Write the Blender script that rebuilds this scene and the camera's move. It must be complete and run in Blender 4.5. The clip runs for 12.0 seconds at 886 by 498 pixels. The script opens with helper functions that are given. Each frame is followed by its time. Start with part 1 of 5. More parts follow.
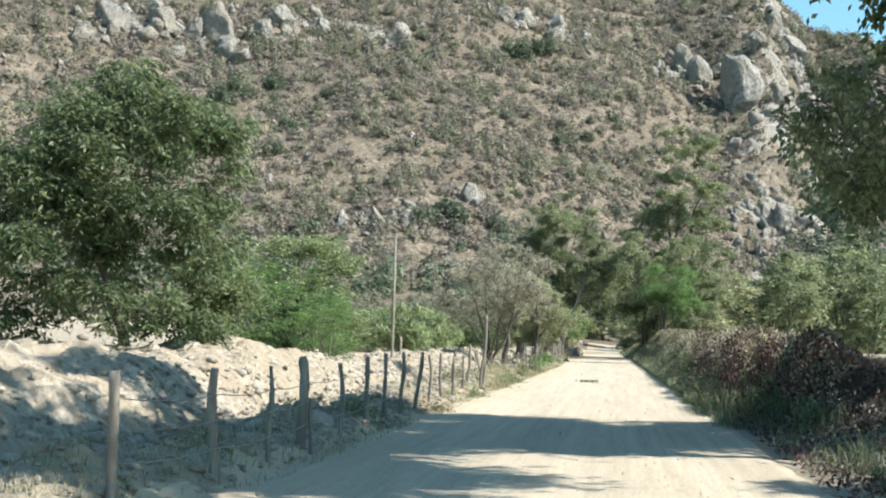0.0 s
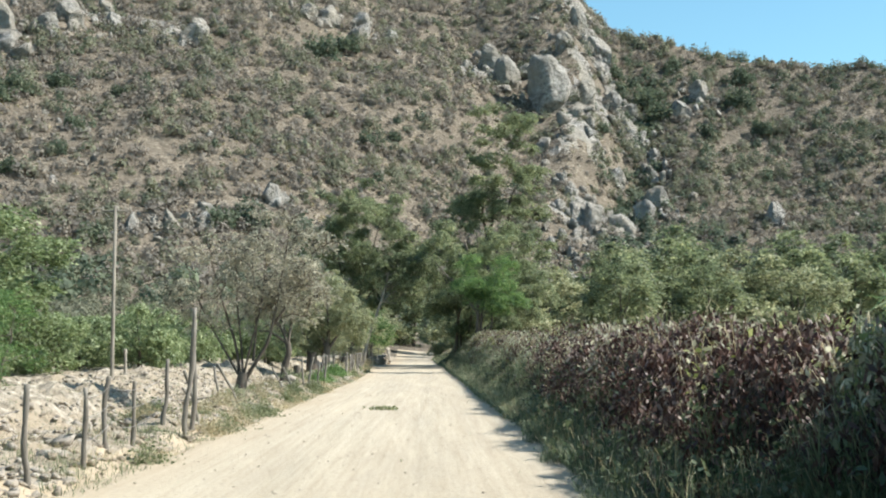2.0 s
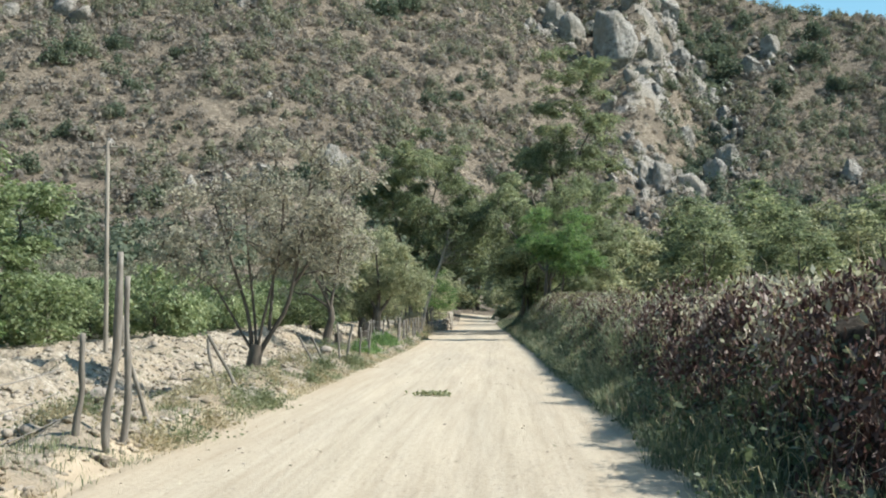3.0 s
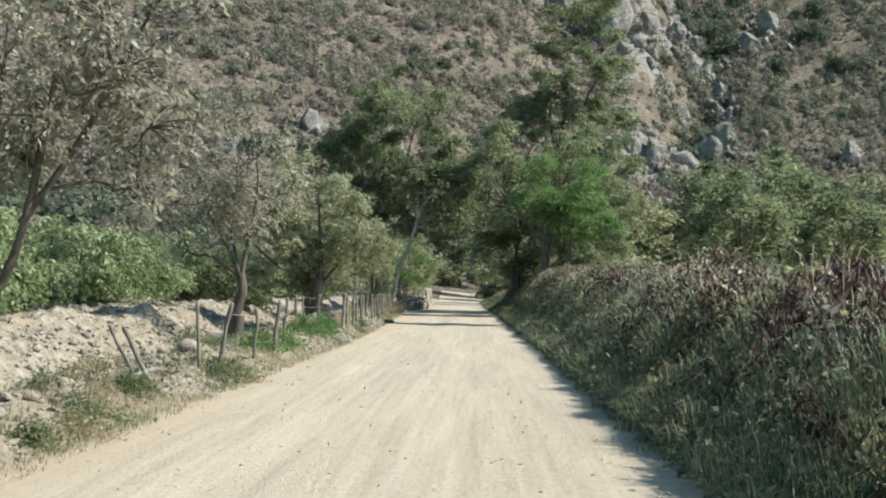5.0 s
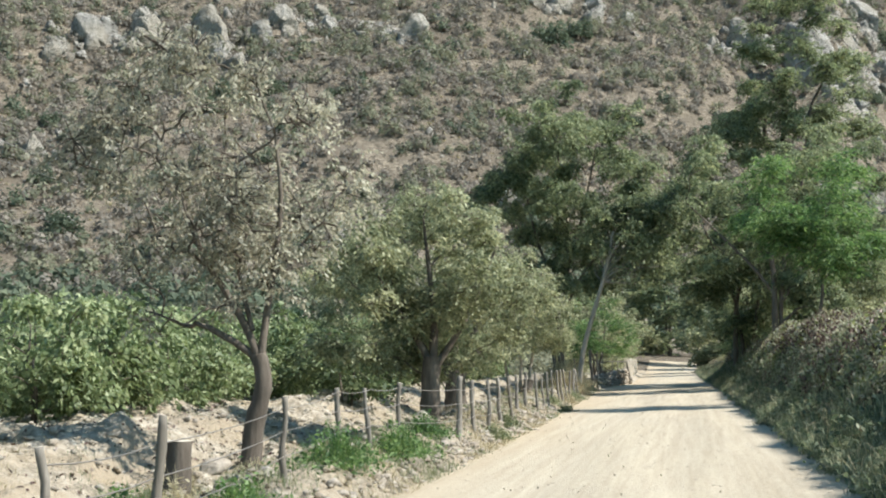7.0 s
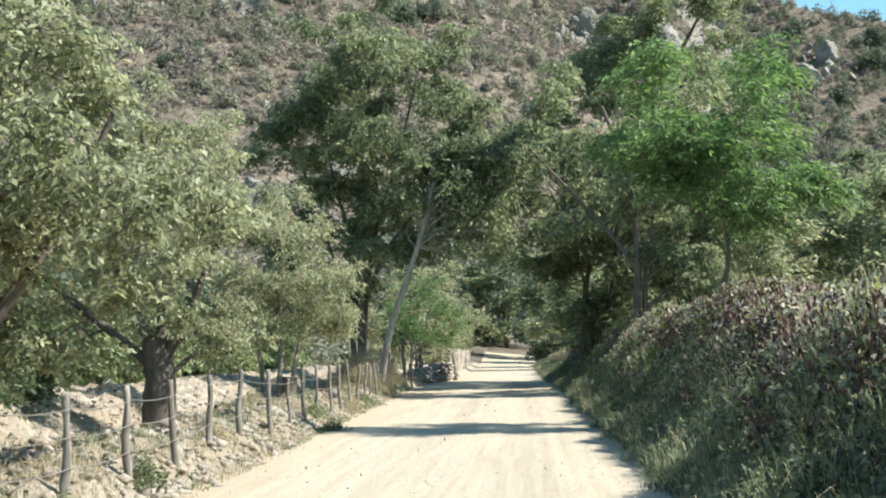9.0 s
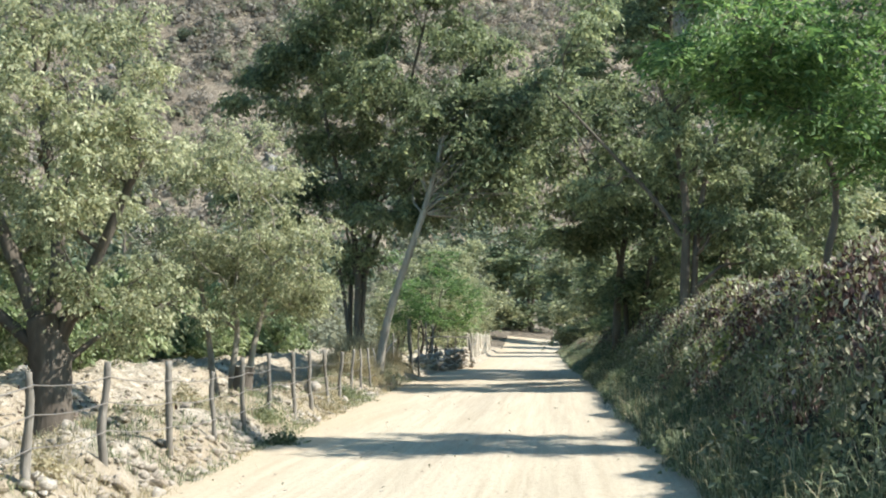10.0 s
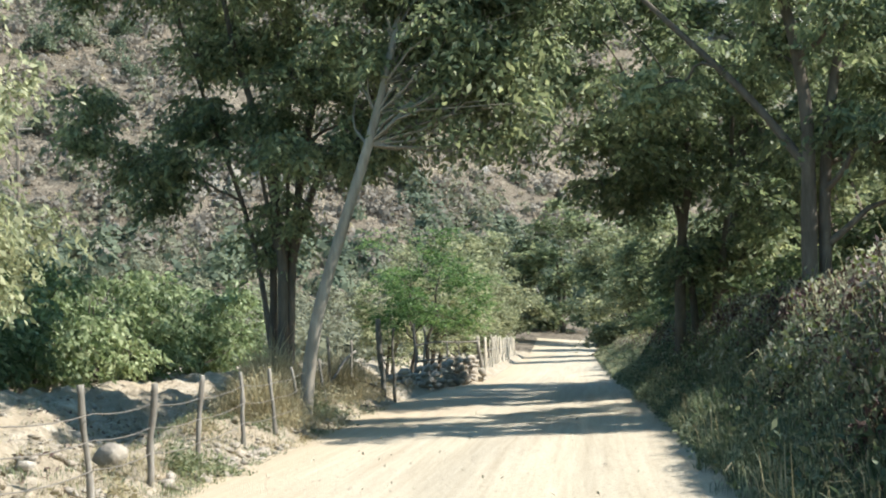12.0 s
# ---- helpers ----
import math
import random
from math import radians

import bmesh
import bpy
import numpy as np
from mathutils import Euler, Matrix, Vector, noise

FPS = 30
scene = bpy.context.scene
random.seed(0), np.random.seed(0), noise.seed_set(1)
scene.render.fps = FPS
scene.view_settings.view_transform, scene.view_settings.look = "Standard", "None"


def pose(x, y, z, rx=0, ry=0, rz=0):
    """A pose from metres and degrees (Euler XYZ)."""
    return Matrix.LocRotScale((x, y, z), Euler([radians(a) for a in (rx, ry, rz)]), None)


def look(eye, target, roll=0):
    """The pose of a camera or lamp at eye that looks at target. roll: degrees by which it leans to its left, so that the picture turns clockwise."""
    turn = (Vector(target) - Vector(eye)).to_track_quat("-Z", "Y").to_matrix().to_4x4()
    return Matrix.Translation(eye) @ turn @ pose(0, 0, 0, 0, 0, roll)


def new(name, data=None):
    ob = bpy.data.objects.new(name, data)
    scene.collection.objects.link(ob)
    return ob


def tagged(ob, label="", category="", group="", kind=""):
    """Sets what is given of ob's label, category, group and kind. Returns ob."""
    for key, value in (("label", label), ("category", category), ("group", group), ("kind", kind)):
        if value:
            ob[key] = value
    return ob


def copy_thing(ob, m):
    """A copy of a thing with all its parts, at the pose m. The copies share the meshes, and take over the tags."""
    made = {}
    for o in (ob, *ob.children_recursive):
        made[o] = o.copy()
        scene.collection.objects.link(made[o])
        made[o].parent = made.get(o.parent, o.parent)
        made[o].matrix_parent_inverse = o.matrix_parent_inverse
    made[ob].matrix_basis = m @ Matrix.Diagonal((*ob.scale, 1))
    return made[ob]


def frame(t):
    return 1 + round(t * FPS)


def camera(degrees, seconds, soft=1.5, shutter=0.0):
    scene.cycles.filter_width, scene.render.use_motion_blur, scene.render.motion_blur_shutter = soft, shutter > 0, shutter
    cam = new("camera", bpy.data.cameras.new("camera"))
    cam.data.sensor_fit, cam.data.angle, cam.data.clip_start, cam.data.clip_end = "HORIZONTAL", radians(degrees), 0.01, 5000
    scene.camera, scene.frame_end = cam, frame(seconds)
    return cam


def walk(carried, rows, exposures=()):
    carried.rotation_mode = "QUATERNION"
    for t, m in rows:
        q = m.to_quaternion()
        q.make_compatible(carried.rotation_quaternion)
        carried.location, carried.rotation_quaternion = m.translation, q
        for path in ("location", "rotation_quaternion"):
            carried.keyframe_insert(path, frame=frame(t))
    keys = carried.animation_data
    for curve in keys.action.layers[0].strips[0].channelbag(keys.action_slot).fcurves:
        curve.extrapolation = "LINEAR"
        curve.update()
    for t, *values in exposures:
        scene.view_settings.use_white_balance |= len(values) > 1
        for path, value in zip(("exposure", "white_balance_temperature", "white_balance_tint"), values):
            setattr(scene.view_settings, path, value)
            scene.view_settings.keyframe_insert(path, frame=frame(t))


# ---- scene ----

def turned(x, y, z, yaw, pitch, roll):
    """A pose at a place, turned left by yaw, up by pitch, and rolled, in degrees."""
    return pose(x, y, z, 90 + pitch, 0, yaw) @ pose(0, 0, 0, 0, 0, roll)


cam = camera(38.0, 12.0, 2.0)
PATH = [
    (0.0, turned(0.000, 0.000, 1.677, 7.89, 3.95, 1.58)),
    (0.5, turned(0.127, 4.488, 1.667, 2.12, 2.82, 0.02)),
    (1.0, turned(0.175, 8.914, 1.693, -1.91, 3.61, -1.28)),
    (1.5, turned(0.114, 13.369, 1.707, -1.79, 4.66, -0.40)),
    (2.0, turned(0.120, 17.807, 1.709, -0.51, 4.41, 0.01)),
    (2.5, turned(0.154, 22.269, 1.735, 0.53, 3.05, -1.15)),
    (2.7, turned(0.151, 24.068, 1.742, 1.47, 2.89, -1.14)),
    (4.3, turned(0.143, 38.860, 1.702, 3.73, 2.55, 1.33)),
    (4.5, turned(0.117, 40.647, 1.697, 2.71, 2.13, 1.23)),
    (5.0, turned(-0.022, 44.997, 1.683, 1.64, 1.80, 1.21)),
    (5.5, turned(-0.135, 49.263, 1.664, 4.39, 2.68, 1.06)),
    (6.0, turned(-0.146, 53.626, 1.682, 7.04, 3.64, -1.37)),
    (6.5, turned(-0.069, 58.184, 1.674, 9.76, 5.07, -3.01)),
    (6.7, turned(-0.057, 60.014, 1.671, 11.00, 5.46, -2.46)),
    (8.3, turned(0.078, 73.364, 1.659, 4.87, 3.37, -0.33)),
    (8.5, turned(0.066, 74.892, 1.663, 3.98, 3.54, -0.31)),
    (9.0, turned(0.036, 78.646, 1.699, 3.80, 4.54, -0.95)),
    (9.5, turned(0.033, 82.431, 1.730, 4.48, 4.61, -0.52)),
    (10.0, turned(0.026, 86.331, 1.736, 4.97, 3.80, -0.13)),
    (10.5, turned(0.032, 90.284, 1.731, 4.91, 3.15, -0.06)),
    (11.0, turned(-0.010, 94.294, 1.718, 4.95, 3.04, -0.28)),
    (11.5, turned(-0.034, 98.344, 1.717, 5.83, 3.75, -1.09)),
    (12.0, turned(-0.000, 102.487, 1.706, 6.36, 4.04, -2.19)),
]
EXPOSURES = [(0.0, 1.15), (2.7, 0.84), (4.5, 0.68), (6.7, 0.85), (8.3, 1.12), (12.0, 1.20)]
walk(cam, PATH, EXPOSURES)

# ---- light ----
SUN_EL, SUN_AZ = radians(46), radians(94)   # azimuth from +y towards +x
world = bpy.data.worlds.new("world")
scene.world = world
world.use_nodes = True
wn, wl = world.node_tree.nodes, world.node_tree.links
sky = wn.new("ShaderNodeTexSky")
sky.sky_type, sky.sun_disc = "NISHITA", False
sky.sun_elevation, sky.sun_rotation = SUN_EL, SUN_AZ
sky.air_density, sky.dust_density = 1.2, 0.4
tint = wn.new("ShaderNodeMix")
tint.data_type, tint.blend_type = "RGBA", "MULTIPLY"
tint.inputs[0].default_value, tint.inputs[7].default_value = 1.0, (0.71, 1.03, 1.06, 1)
wl.new(sky.outputs[0], tint.inputs[6])
wl.new(tint.outputs[2], wn["Background"].inputs[0])
wn["Background"].inputs[1].default_value = 0.090
lamp = bpy.data.lights.new("sun", "SUN")
lamp.energy, lamp.angle, lamp.color = 5.0, radians(0.55), (0.985, 0.955, 0.90)
sun = new("sun", lamp)
sun.matrix_world = look((40 * math.sin(SUN_AZ), 60 + 40 * math.cos(SUN_AZ), 40), (40 * math.sin(SUN_AZ) - math.sin(SUN_AZ) * math.cos(SUN_EL), 60 + 40 * math.cos(SUN_AZ) - math.cos(SUN_AZ) * math.cos(SUN_EL), 40 - math.sin(SUN_EL)))

# ---- materials ----


def material(name, rough=0.8):
    m = bpy.data.materials.new(name)
    m.use_nodes = True
    b = m.node_tree.nodes["Principled BSDF"]
    b.inputs["Roughness"].default_value = rough
    b.inputs["Specular IOR Level"].default_value = 0.2
    return m, m.node_tree.nodes, m.node_tree.links, b


def ramp(nodes, stops):
    r = nodes.new("ShaderNodeValToRGB")
    els = r.color_ramp.elements
    while len(els) < len(stops):
        els.new(0.5)
    for e, (p, c) in zip(els, stops):
        e.position, e.color = p, (*c, 1)
    return r


def noise_tex(nodes, links, scale, detail=4, rough=0.6, vector=None, stretch=None):
    n = nodes.new("ShaderNodeTexNoise")
    n.inputs["Scale"].default_value, n.inputs["Detail"].default_value, n.inputs["Roughness"].default_value = scale, detail, rough
    if vector is None:
        vector = nodes.new("ShaderNodeNewGeometry").outputs["Position"]
    if stretch:
        mp = nodes.new("ShaderNodeMapping")
        mp.inputs["Scale"].default_value = stretch
        links.new(vector, mp.inputs[0])
        vector = mp.outputs[0]
    links.new(vector, n.inputs["Vector"])
    return n


def mixed(nodes, links, fac, a, b, mode="MIX"):
    m = nodes.new("ShaderNodeMix")
    m.data_type, m.blend_type = "RGBA", mode
    for sock, val in ((m.inputs[0], fac), (m.inputs[6], a), (m.inputs[7], b)):
        if isinstance(val, (int, float)):
            sock.default_value = val
        elif isinstance(val, tuple):
            sock.default_value = (*val, 1)
        else:
            links.new(val, sock)
    return m.outputs[2]


def bumped(nodes, links, bsdf, height, strength, distance):
    bp = nodes.new("ShaderNodeBump")
    bp.inputs["Strength"].default_value, bp.inputs["Distance"].default_value = strength, distance
    links.new(height, bp.inputs["Height"])
    links.new(bp.outputs[0], bsdf.inputs["Normal"])


def earthy(name, stops, fine, coarse, over=None, rough=0.95, bump=0.5, dist=0.05, stretch=None):
    """Soil or stone: a ramp over fine noise, tinted by a coarse one."""
    m, n, l, b = material(name, rough)
    f = noise_tex(n, l, fine, 6, 0.68, stretch=stretch)
    r = ramp(n, stops)
    l.new(f.outputs["Fac"], r.inputs[0])
    col = r.outputs[0]
    if over:
        c = noise_tex(n, l, coarse, 4, 0.6)
        rr = ramp(n, ((0.42, (0, 0, 0)), (0.62, (1, 1, 1))))
        l.new(c.outputs["Fac"], rr.inputs[0])
        col = mixed(n, l, rr.outputs[0], col, over)
    l.new(col, b.inputs["Base Color"])
    bumped(n, l, b, f.outputs["Fac"], bump, dist)
    return m


def leafy(name, stops, through_light=0.35, rough=0.55, patch=0.25, vary=0.6):
    """Leaves: every leaf its own tone, clumps a second one, light shining through."""
    m, n, l, b = material(name, rough)
    g = n.new("ShaderNodeNewGeometry")
    c = noise_tex(n, l, patch, 3, 0.5)
    mx = n.new("ShaderNodeMath")
    mx.operation = "MULTIPLY_ADD"
    l.new(c.outputs["Fac"], mx.inputs[0])
    mx.inputs[1].default_value = 0.9
    ad = n.new("ShaderNodeMath")
    ad.operation = "MULTIPLY_ADD"
    l.new(g.outputs["Random Per Island"], ad.inputs[0])
    ad.inputs[1].default_value, ad.inputs[2].default_value = vary, 0.05 - vary * 0.5
    l.new(ad.outputs[0], mx.inputs[2])
    r = ramp(n, stops)
    l.new(mx.outputs[0], r.inputs[0])
    l.new(r.outputs[0], b.inputs["Base Color"])
    b.inputs["Specular IOR Level"].default_value = 0.35
    tr = n.new("ShaderNodeBsdfTranslucent")
    hs = n.new("ShaderNodeHueSaturation")
    hs.inputs["Saturation"].default_value, hs.inputs["Value"].default_value = 1.15, 1.5
    l.new(r.outputs[0], hs.inputs["Color"])
    l.new(hs.outputs[0], tr.inputs["Color"])
    ms = n.new("ShaderNodeMixShader")
    ms.inputs[0].default_value = through_light
    l.new(b.outputs[0], ms.inputs[1])
    l.new(tr.outputs[0], ms.inputs[2])
    l.new(ms.outputs[0], n["Material Output"].inputs[0])
    return m


ROAD, _n, _l, _b = material("dusty_road", 0.95)
_t = noise_tex(_n, _l, 1.6, 6, 0.7, stretch=(3.6, 0.09, 1))
_g = noise_tex(_n, _l, 22.0, 5, 0.75, stretch=(1, 0.55, 1))
_p = noise_tex(_n, _l, 0.5, 4, 0.6, stretch=(1.6, 0.12, 1))
_r = ramp(_n, ((0.3, (0.37, 0.312, 0.226)), (0.5, (0.43, 0.370, 0.276)), (0.72, (0.485, 0.424, 0.325))))
_l.new(_t.outputs["Fac"], _r.inputs[0])
_r2 = ramp(_n, ((0.36, (0.88, 0.88, 0.89)), (0.6, (1.0, 1.0, 1.0))))
_l.new(_p.outputs["Fac"], _r2.inputs[0])
_r3 = ramp(_n, ((0.3, (0.62, 0.60, 0.57)), (0.48, (1.0, 1.0, 1.0)), (0.75, (1.08, 1.07, 1.05))))
_l.new(_g.outputs["Fac"], _r3.inputs[0])
_c = mixed(_n, _l, 0.8, mixed(_n, _l, 1.0, _r.outputs[0], _r2.outputs[0], "MULTIPLY"), _r3.outputs[0], "MULTIPLY")
_s = _n.new("ShaderNodeSeparateXYZ")
_l.new(_n.new("ShaderNodeNewGeometry").outputs["Position"], _s.inputs[0])
_w = _n.new("ShaderNodeMath")
_w.operation = "MULTIPLY_ADD"
_l.new(_p.outputs["Fac"], _w.inputs[0])
_w.inputs[1].default_value = 3.0
_l.new(_s.outputs["X"], _w.inputs[2])
_m = _n.new("ShaderNodeMapRange")
_m.inputs["From Min"].default_value, _m.inputs["From Max"].default_value = -1.2, -2.7
_m.inputs["To Min"].default_value, _m.inputs["To Max"].default_value = 0.0, 0.5
_l.new(_w.outputs[0], _m.inputs["Value"])
_c = mixed(_n, _l, _m.outputs["Result"], _c, (0.42, 0.325, 0.215))
_l.new(_c, _b.inputs["Base Color"])
bumped(_n, _l, _b, _g.outputs["Fac"], 0.7, 0.03)
SOIL = earthy("dry_soil", ((0.25, (0.110, 0.090, 0.066)), (0.45, (0.29, 0.248, 0.188)), (0.75, (0.58, 0.52, 0.425))), 3.4, 0.5, (0.33, 0.272, 0.195), bump=1.0, dist=0.2)
HILL = earthy("dry_hill_grass", ((0.32, (0.070, 0.058, 0.044)), (0.48, (0.172, 0.142, 0.105)), (0.68, (0.34, 0.288, 0.215))), 0.62, 0.05, (0.150, 0.124, 0.092), bump=1.0, dist=1.4)
STONE = earthy("pale_stone", ((0.25, (0.19, 0.165, 0.135)), (0.55, (0.36, 0.32, 0.265)), (0.8, (0.56, 0.51, 0.43))), 6.0, 0.8, (0.29, 0.25, 0.20), bump=1.0, dist=0.06)
CLIFF = earthy("grey_granite", ((0.28, (0.085, 0.078, 0.068)), (0.46, (0.25, 0.235, 0.21)), (0.72, (0.50, 0.475, 0.425))), 0.5, 0.06, (0.30, 0.27, 0.22), bump=1.0, dist=2.4)
BARK = earthy("grey_bark", ((0.2, (0.045, 0.038, 0.03)), (0.55, (0.12, 0.10, 0.08)), (0.85, (0.22, 0.19, 0.15))), 7.0, 1.0, None, bump=0.9, dist=0.03, stretch=(1, 1, 0.2))
PALEBARK = earthy("pale_bark", ((0.2, (0.13, 0.11, 0.085)), (0.55, (0.27, 0.24, 0.195)), (0.85, (0.40, 0.36, 0.30))), 6.0, 1.0, None, bump=0.8, dist=0.02, stretch=(1, 1, 0.2))
POST = earthy("weathered_post_wood", ((0.25, (0.070, 0.062, 0.052)), (0.5, (0.20, 0.182, 0.155)), (0.8, (0.42, 0.385, 0.335))), 9.0, 1.5, (0.15, 0.135, 0.112), bump=0.9, dist=0.015, stretch=(1, 1, 0.15))
# pale sawn ends; on the far pickets the paleness stands for sunlight
CUT_AND_SUNLIT_WOOD = earthy("cut_end_and_sunlit_picket_wood", ((0.2, (0.35, 0.30, 0.23)), (0.8, (0.62, 0.56, 0.46))), 20.0, 2.0, None, bump=0.3, dist=0.005)
# stem brown taken almost to black: the shade in the hedge's gaps is in the colour
GAPSHADE = earthy("stem_tangle_with_gap_shade", ((0.25, (0.020, 0.017, 0.013)), (0.55, (0.060, 0.050, 0.038)), (0.85, (0.15, 0.125, 0.095))), 14.0, 1.0, None, bump=1.0, dist=0.08)
WIRE, _n, _l, _b = material("rusty_wire", 0.5)
_b.inputs["Metallic"].default_value, _b.inputs["Base Color"].default_value = 0.7, (0.30, 0.27, 0.24, 1)
LEAF_OLIVE = leafy("olive_leaves", ((0.10, (0.078, 0.090, 0.050)), (0.50, (0.215, 0.230, 0.130)), (0.90, (0.52, 0.51, 0.33))), 0.42, vary=0.5)
LEAF_DARK = leafy("dark_leaves", ((0.10, (0.032, 0.050, 0.025)), (0.50, (0.088, 0.120, 0.057)), (0.90, (0.235, 0.27, 0.135))), 0.38, vary=0.45)
LEAF_GREEN = leafy("fresh_green_leaves", ((0.10, (0.042, 0.080, 0.032)), (0.50, (0.098, 0.170, 0.062)), (0.90, (0.240, 0.325, 0.130))), 0.42)
LEAF_ORCHARD = leafy("orchard_leaves", ((0.10, (0.056, 0.082, 0.036)), (0.50, (0.168, 0.212, 0.098)), (0.90, (0.43, 0.465, 0.27))), 0.36, vary=0.5)
LEAF_DRY = leafy("half_dry_leaves", ((0.10, (0.150, 0.140, 0.105)), (0.50, (0.285, 0.268, 0.200)), (0.90, (0.50, 0.47, 0.36))), 0.4)
LEAF_VINE = leafy("dead_vine_leaves", ((0.05, (0.024, 0.013, 0.012)), (0.40, (0.070, 0.035, 0.030)), (0.68, (0.140, 0.084, 0.068)), (0.93, (0.52, 0.45, 0.39))), 0.12, patch=0.6)
LEAF_VINEGREEN = leafy("yellow_green_vine_leaves", ((0.1, (0.08, 0.10, 0.035)), (0.5, (0.19, 0.215, 0.08)), (0.9, (0.35, 0.35, 0.17))))
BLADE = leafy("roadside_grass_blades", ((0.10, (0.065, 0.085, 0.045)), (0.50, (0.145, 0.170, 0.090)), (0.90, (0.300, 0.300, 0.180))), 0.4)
# darker copy of BLADE, with the shade at the hedge's foot put into its colour
VERGE = leafy("verge_blades_with_shade_tint", ((0.10, (0.034, 0.054, 0.030)), (0.50, (0.082, 0.114, 0.060)), (0.92, (0.25, 0.265, 0.16))), 0.3)
LEAF_MID = leafy("airy_green_leaves", ((0.10, (0.052, 0.070, 0.040)), (0.50, (0.148, 0.176, 0.098)), (0.90, (0.40, 0.415, 0.235))), 0.46, vary=0.45)
LEAF_PALE = leafy("pale_crest_leaves", ((0.10, (0.11, 0.115, 0.07)), (0.50, (0.27, 0.265, 0.185)), (0.90, (0.58, 0.56, 0.44))), 0.45)
HEDGEWEED = leafy("grey_green_hedge_weeds", ((0.10, (0.066, 0.088, 0.052)), (0.50, (0.180, 0.210, 0.122)), (0.90, (0.42, 0.43, 0.29))), 0.42, patch=0.8)
DRYSTEM = leafy("rusty_dry_brush", ((0.1, (0.09, 0.055, 0.03)), (0.5, (0.21, 0.14, 0.085)), (0.9, (0.40, 0.30, 0.20))), 0.25)
DRYBLADE = leafy("straw_blades", ((0.1, (0.17, 0.145, 0.085)), (0.5, (0.31, 0.27, 0.165)), (0.9, (0.45, 0.40, 0.27))), 0.35)
CANE = leafy("cane_leaves", ((0.10, (0.110, 0.170, 0.075)), (0.50, (0.235, 0.320, 0.150)), (0.90, (0.46, 0.51, 0.33))), 0.4)
SCRUB = leafy("hill_scrub", ((0.05, (0.105, 0.094, 0.078)), (0.40, (0.180, 0.160, 0.134)), (0.70, (0.250, 0.222, 0.182)), (0.95, (0.36, 0.32, 0.25))), 0.3, 0.9, 0.14, 0.3)
SCRUBOLIVE = leafy("hill_olive_bushes", ((0.05, (0.080, 0.087, 0.060)), (0.45, (0.155, 0.160, 0.110)), (0.75, (0.230, 0.228, 0.150)), (0.95, (0.36, 0.335, 0.20))), 0.3, 0.9, 0.14, 0.3)
SCRUBGREEN = leafy("hill_shrub_leaves", ((0.05, (0.048, 0.064, 0.046)), (0.50, (0.100, 0.124, 0.084)), (0.95, (0.215, 0.235, 0.145))), 0.3, 0.9, 0.05, 0.35)

# ---- mesh helpers ----


def raw_mesh(name, verts, faces, mats, index=None, smooth=False):
    """A mesh from arrays: verts n x 3, faces m x k of one size."""
    verts, faces = np.asarray(verts, np.float32), np.asarray(faces, np.int32)
    me = bpy.data.meshes.new(name)
    m, k = faces.shape
    me.vertices.add(len(verts))
    me.vertices.foreach_set("co", verts.ravel())
    me.loops.add(m * k)
    me.loops.foreach_set("vertex_index", faces.ravel())
    me.polygons.add(m)
    me.polygons.foreach_set("loop_start", np.arange(m, dtype=np.int32) * k)
    for mt in (mats if isinstance(mats, (list, tuple)) else [mats]):
        me.materials.append(mt)
    if index is not None:
        me.polygons.foreach_set("material_index", np.asarray(index, np.int32))
    if smooth:
        me.polygons.foreach_set("use_smooth", np.ones(m, bool))
    me.update(calc_edges=True)
    me.validate()
    return me


def part(name, me, parent, label=""):
    ob = new(name, me)
    ob.parent = parent
    if label:
        ob["label"] = label
    return ob


def base(name, at=(0, 0, 0), rz=0.0, scale=1.0):
    ob = new(name)
    ob.empty_display_size = 0.2
    ob.location, ob.rotation_euler[2] = at, rz
    ob.scale = (scale, scale, scale)
    return ob


def unit(v):
    return v / np.maximum(np.linalg.norm(v, axis=-1, keepdims=True), 1e-9)


def leaves(rng, centres, size, slim=0.5, droop=0.0, flat=0.3, bias=None):
    """Rhombic leaves, a quad each, at the centres; droop turns their tips down, flat lays them level."""
    n = len(centres)
    size = size * rng.uniform(0.6, 1.35, (n, 1))
    along = rng.normal(size=(n, 3))
    along[:, 2] = along[:, 2] * 0.7 - droop
    along = unit(along if bias is None else along * 0.45 + bias)
    nor = rng.normal(size=(n, 3))
    nor[:, 2] += flat * 2
    side = unit(np.cross(nor, along))
    up = np.cross(along, side)
    a = centres - along * size * 0.5
    b = centres + side * size * slim * 0.5 + up * size * 0.08
    c = centres + along * size * 0.5
    d = centres - side * size * slim * 0.5 + up * size * 0.08
    v = np.stack([a, b, c, d], 1).reshape(-1, 3)
    return v, np.arange(n * 4).reshape(n, 4)


def blades(rng, feet, height, width, lean=0.5):
    """Grass blades: a slim bent quad each, from the feet."""
    n = len(feet)
    h = height * rng.uniform(0.45, 1.3, (n, 1))
    a = rng.uniform(0, 2 * np.pi, n)
    out = np.stack([np.cos(a), np.sin(a), np.zeros(n)], 1)
    side = np.stack([-np.sin(a), np.cos(a), np.zeros(n)], 1) * width
    bend = rng.uniform(0.1, 1.0, (n, 1)) * lean
    mid = feet + out * h * bend * 0.4 + np.array([0, 0, 1.0]) * h * 0.6
    tip = feet + out * h * bend + np.array([0, 0, 1.0]) * h * (1.05 - 0.45 * bend)
    v = np.stack([feet, mid - side * 0.5, tip, mid + side * 0.5], 1).reshape(-1, 3)
    return v, np.arange(n * 4).reshape(n, 4)


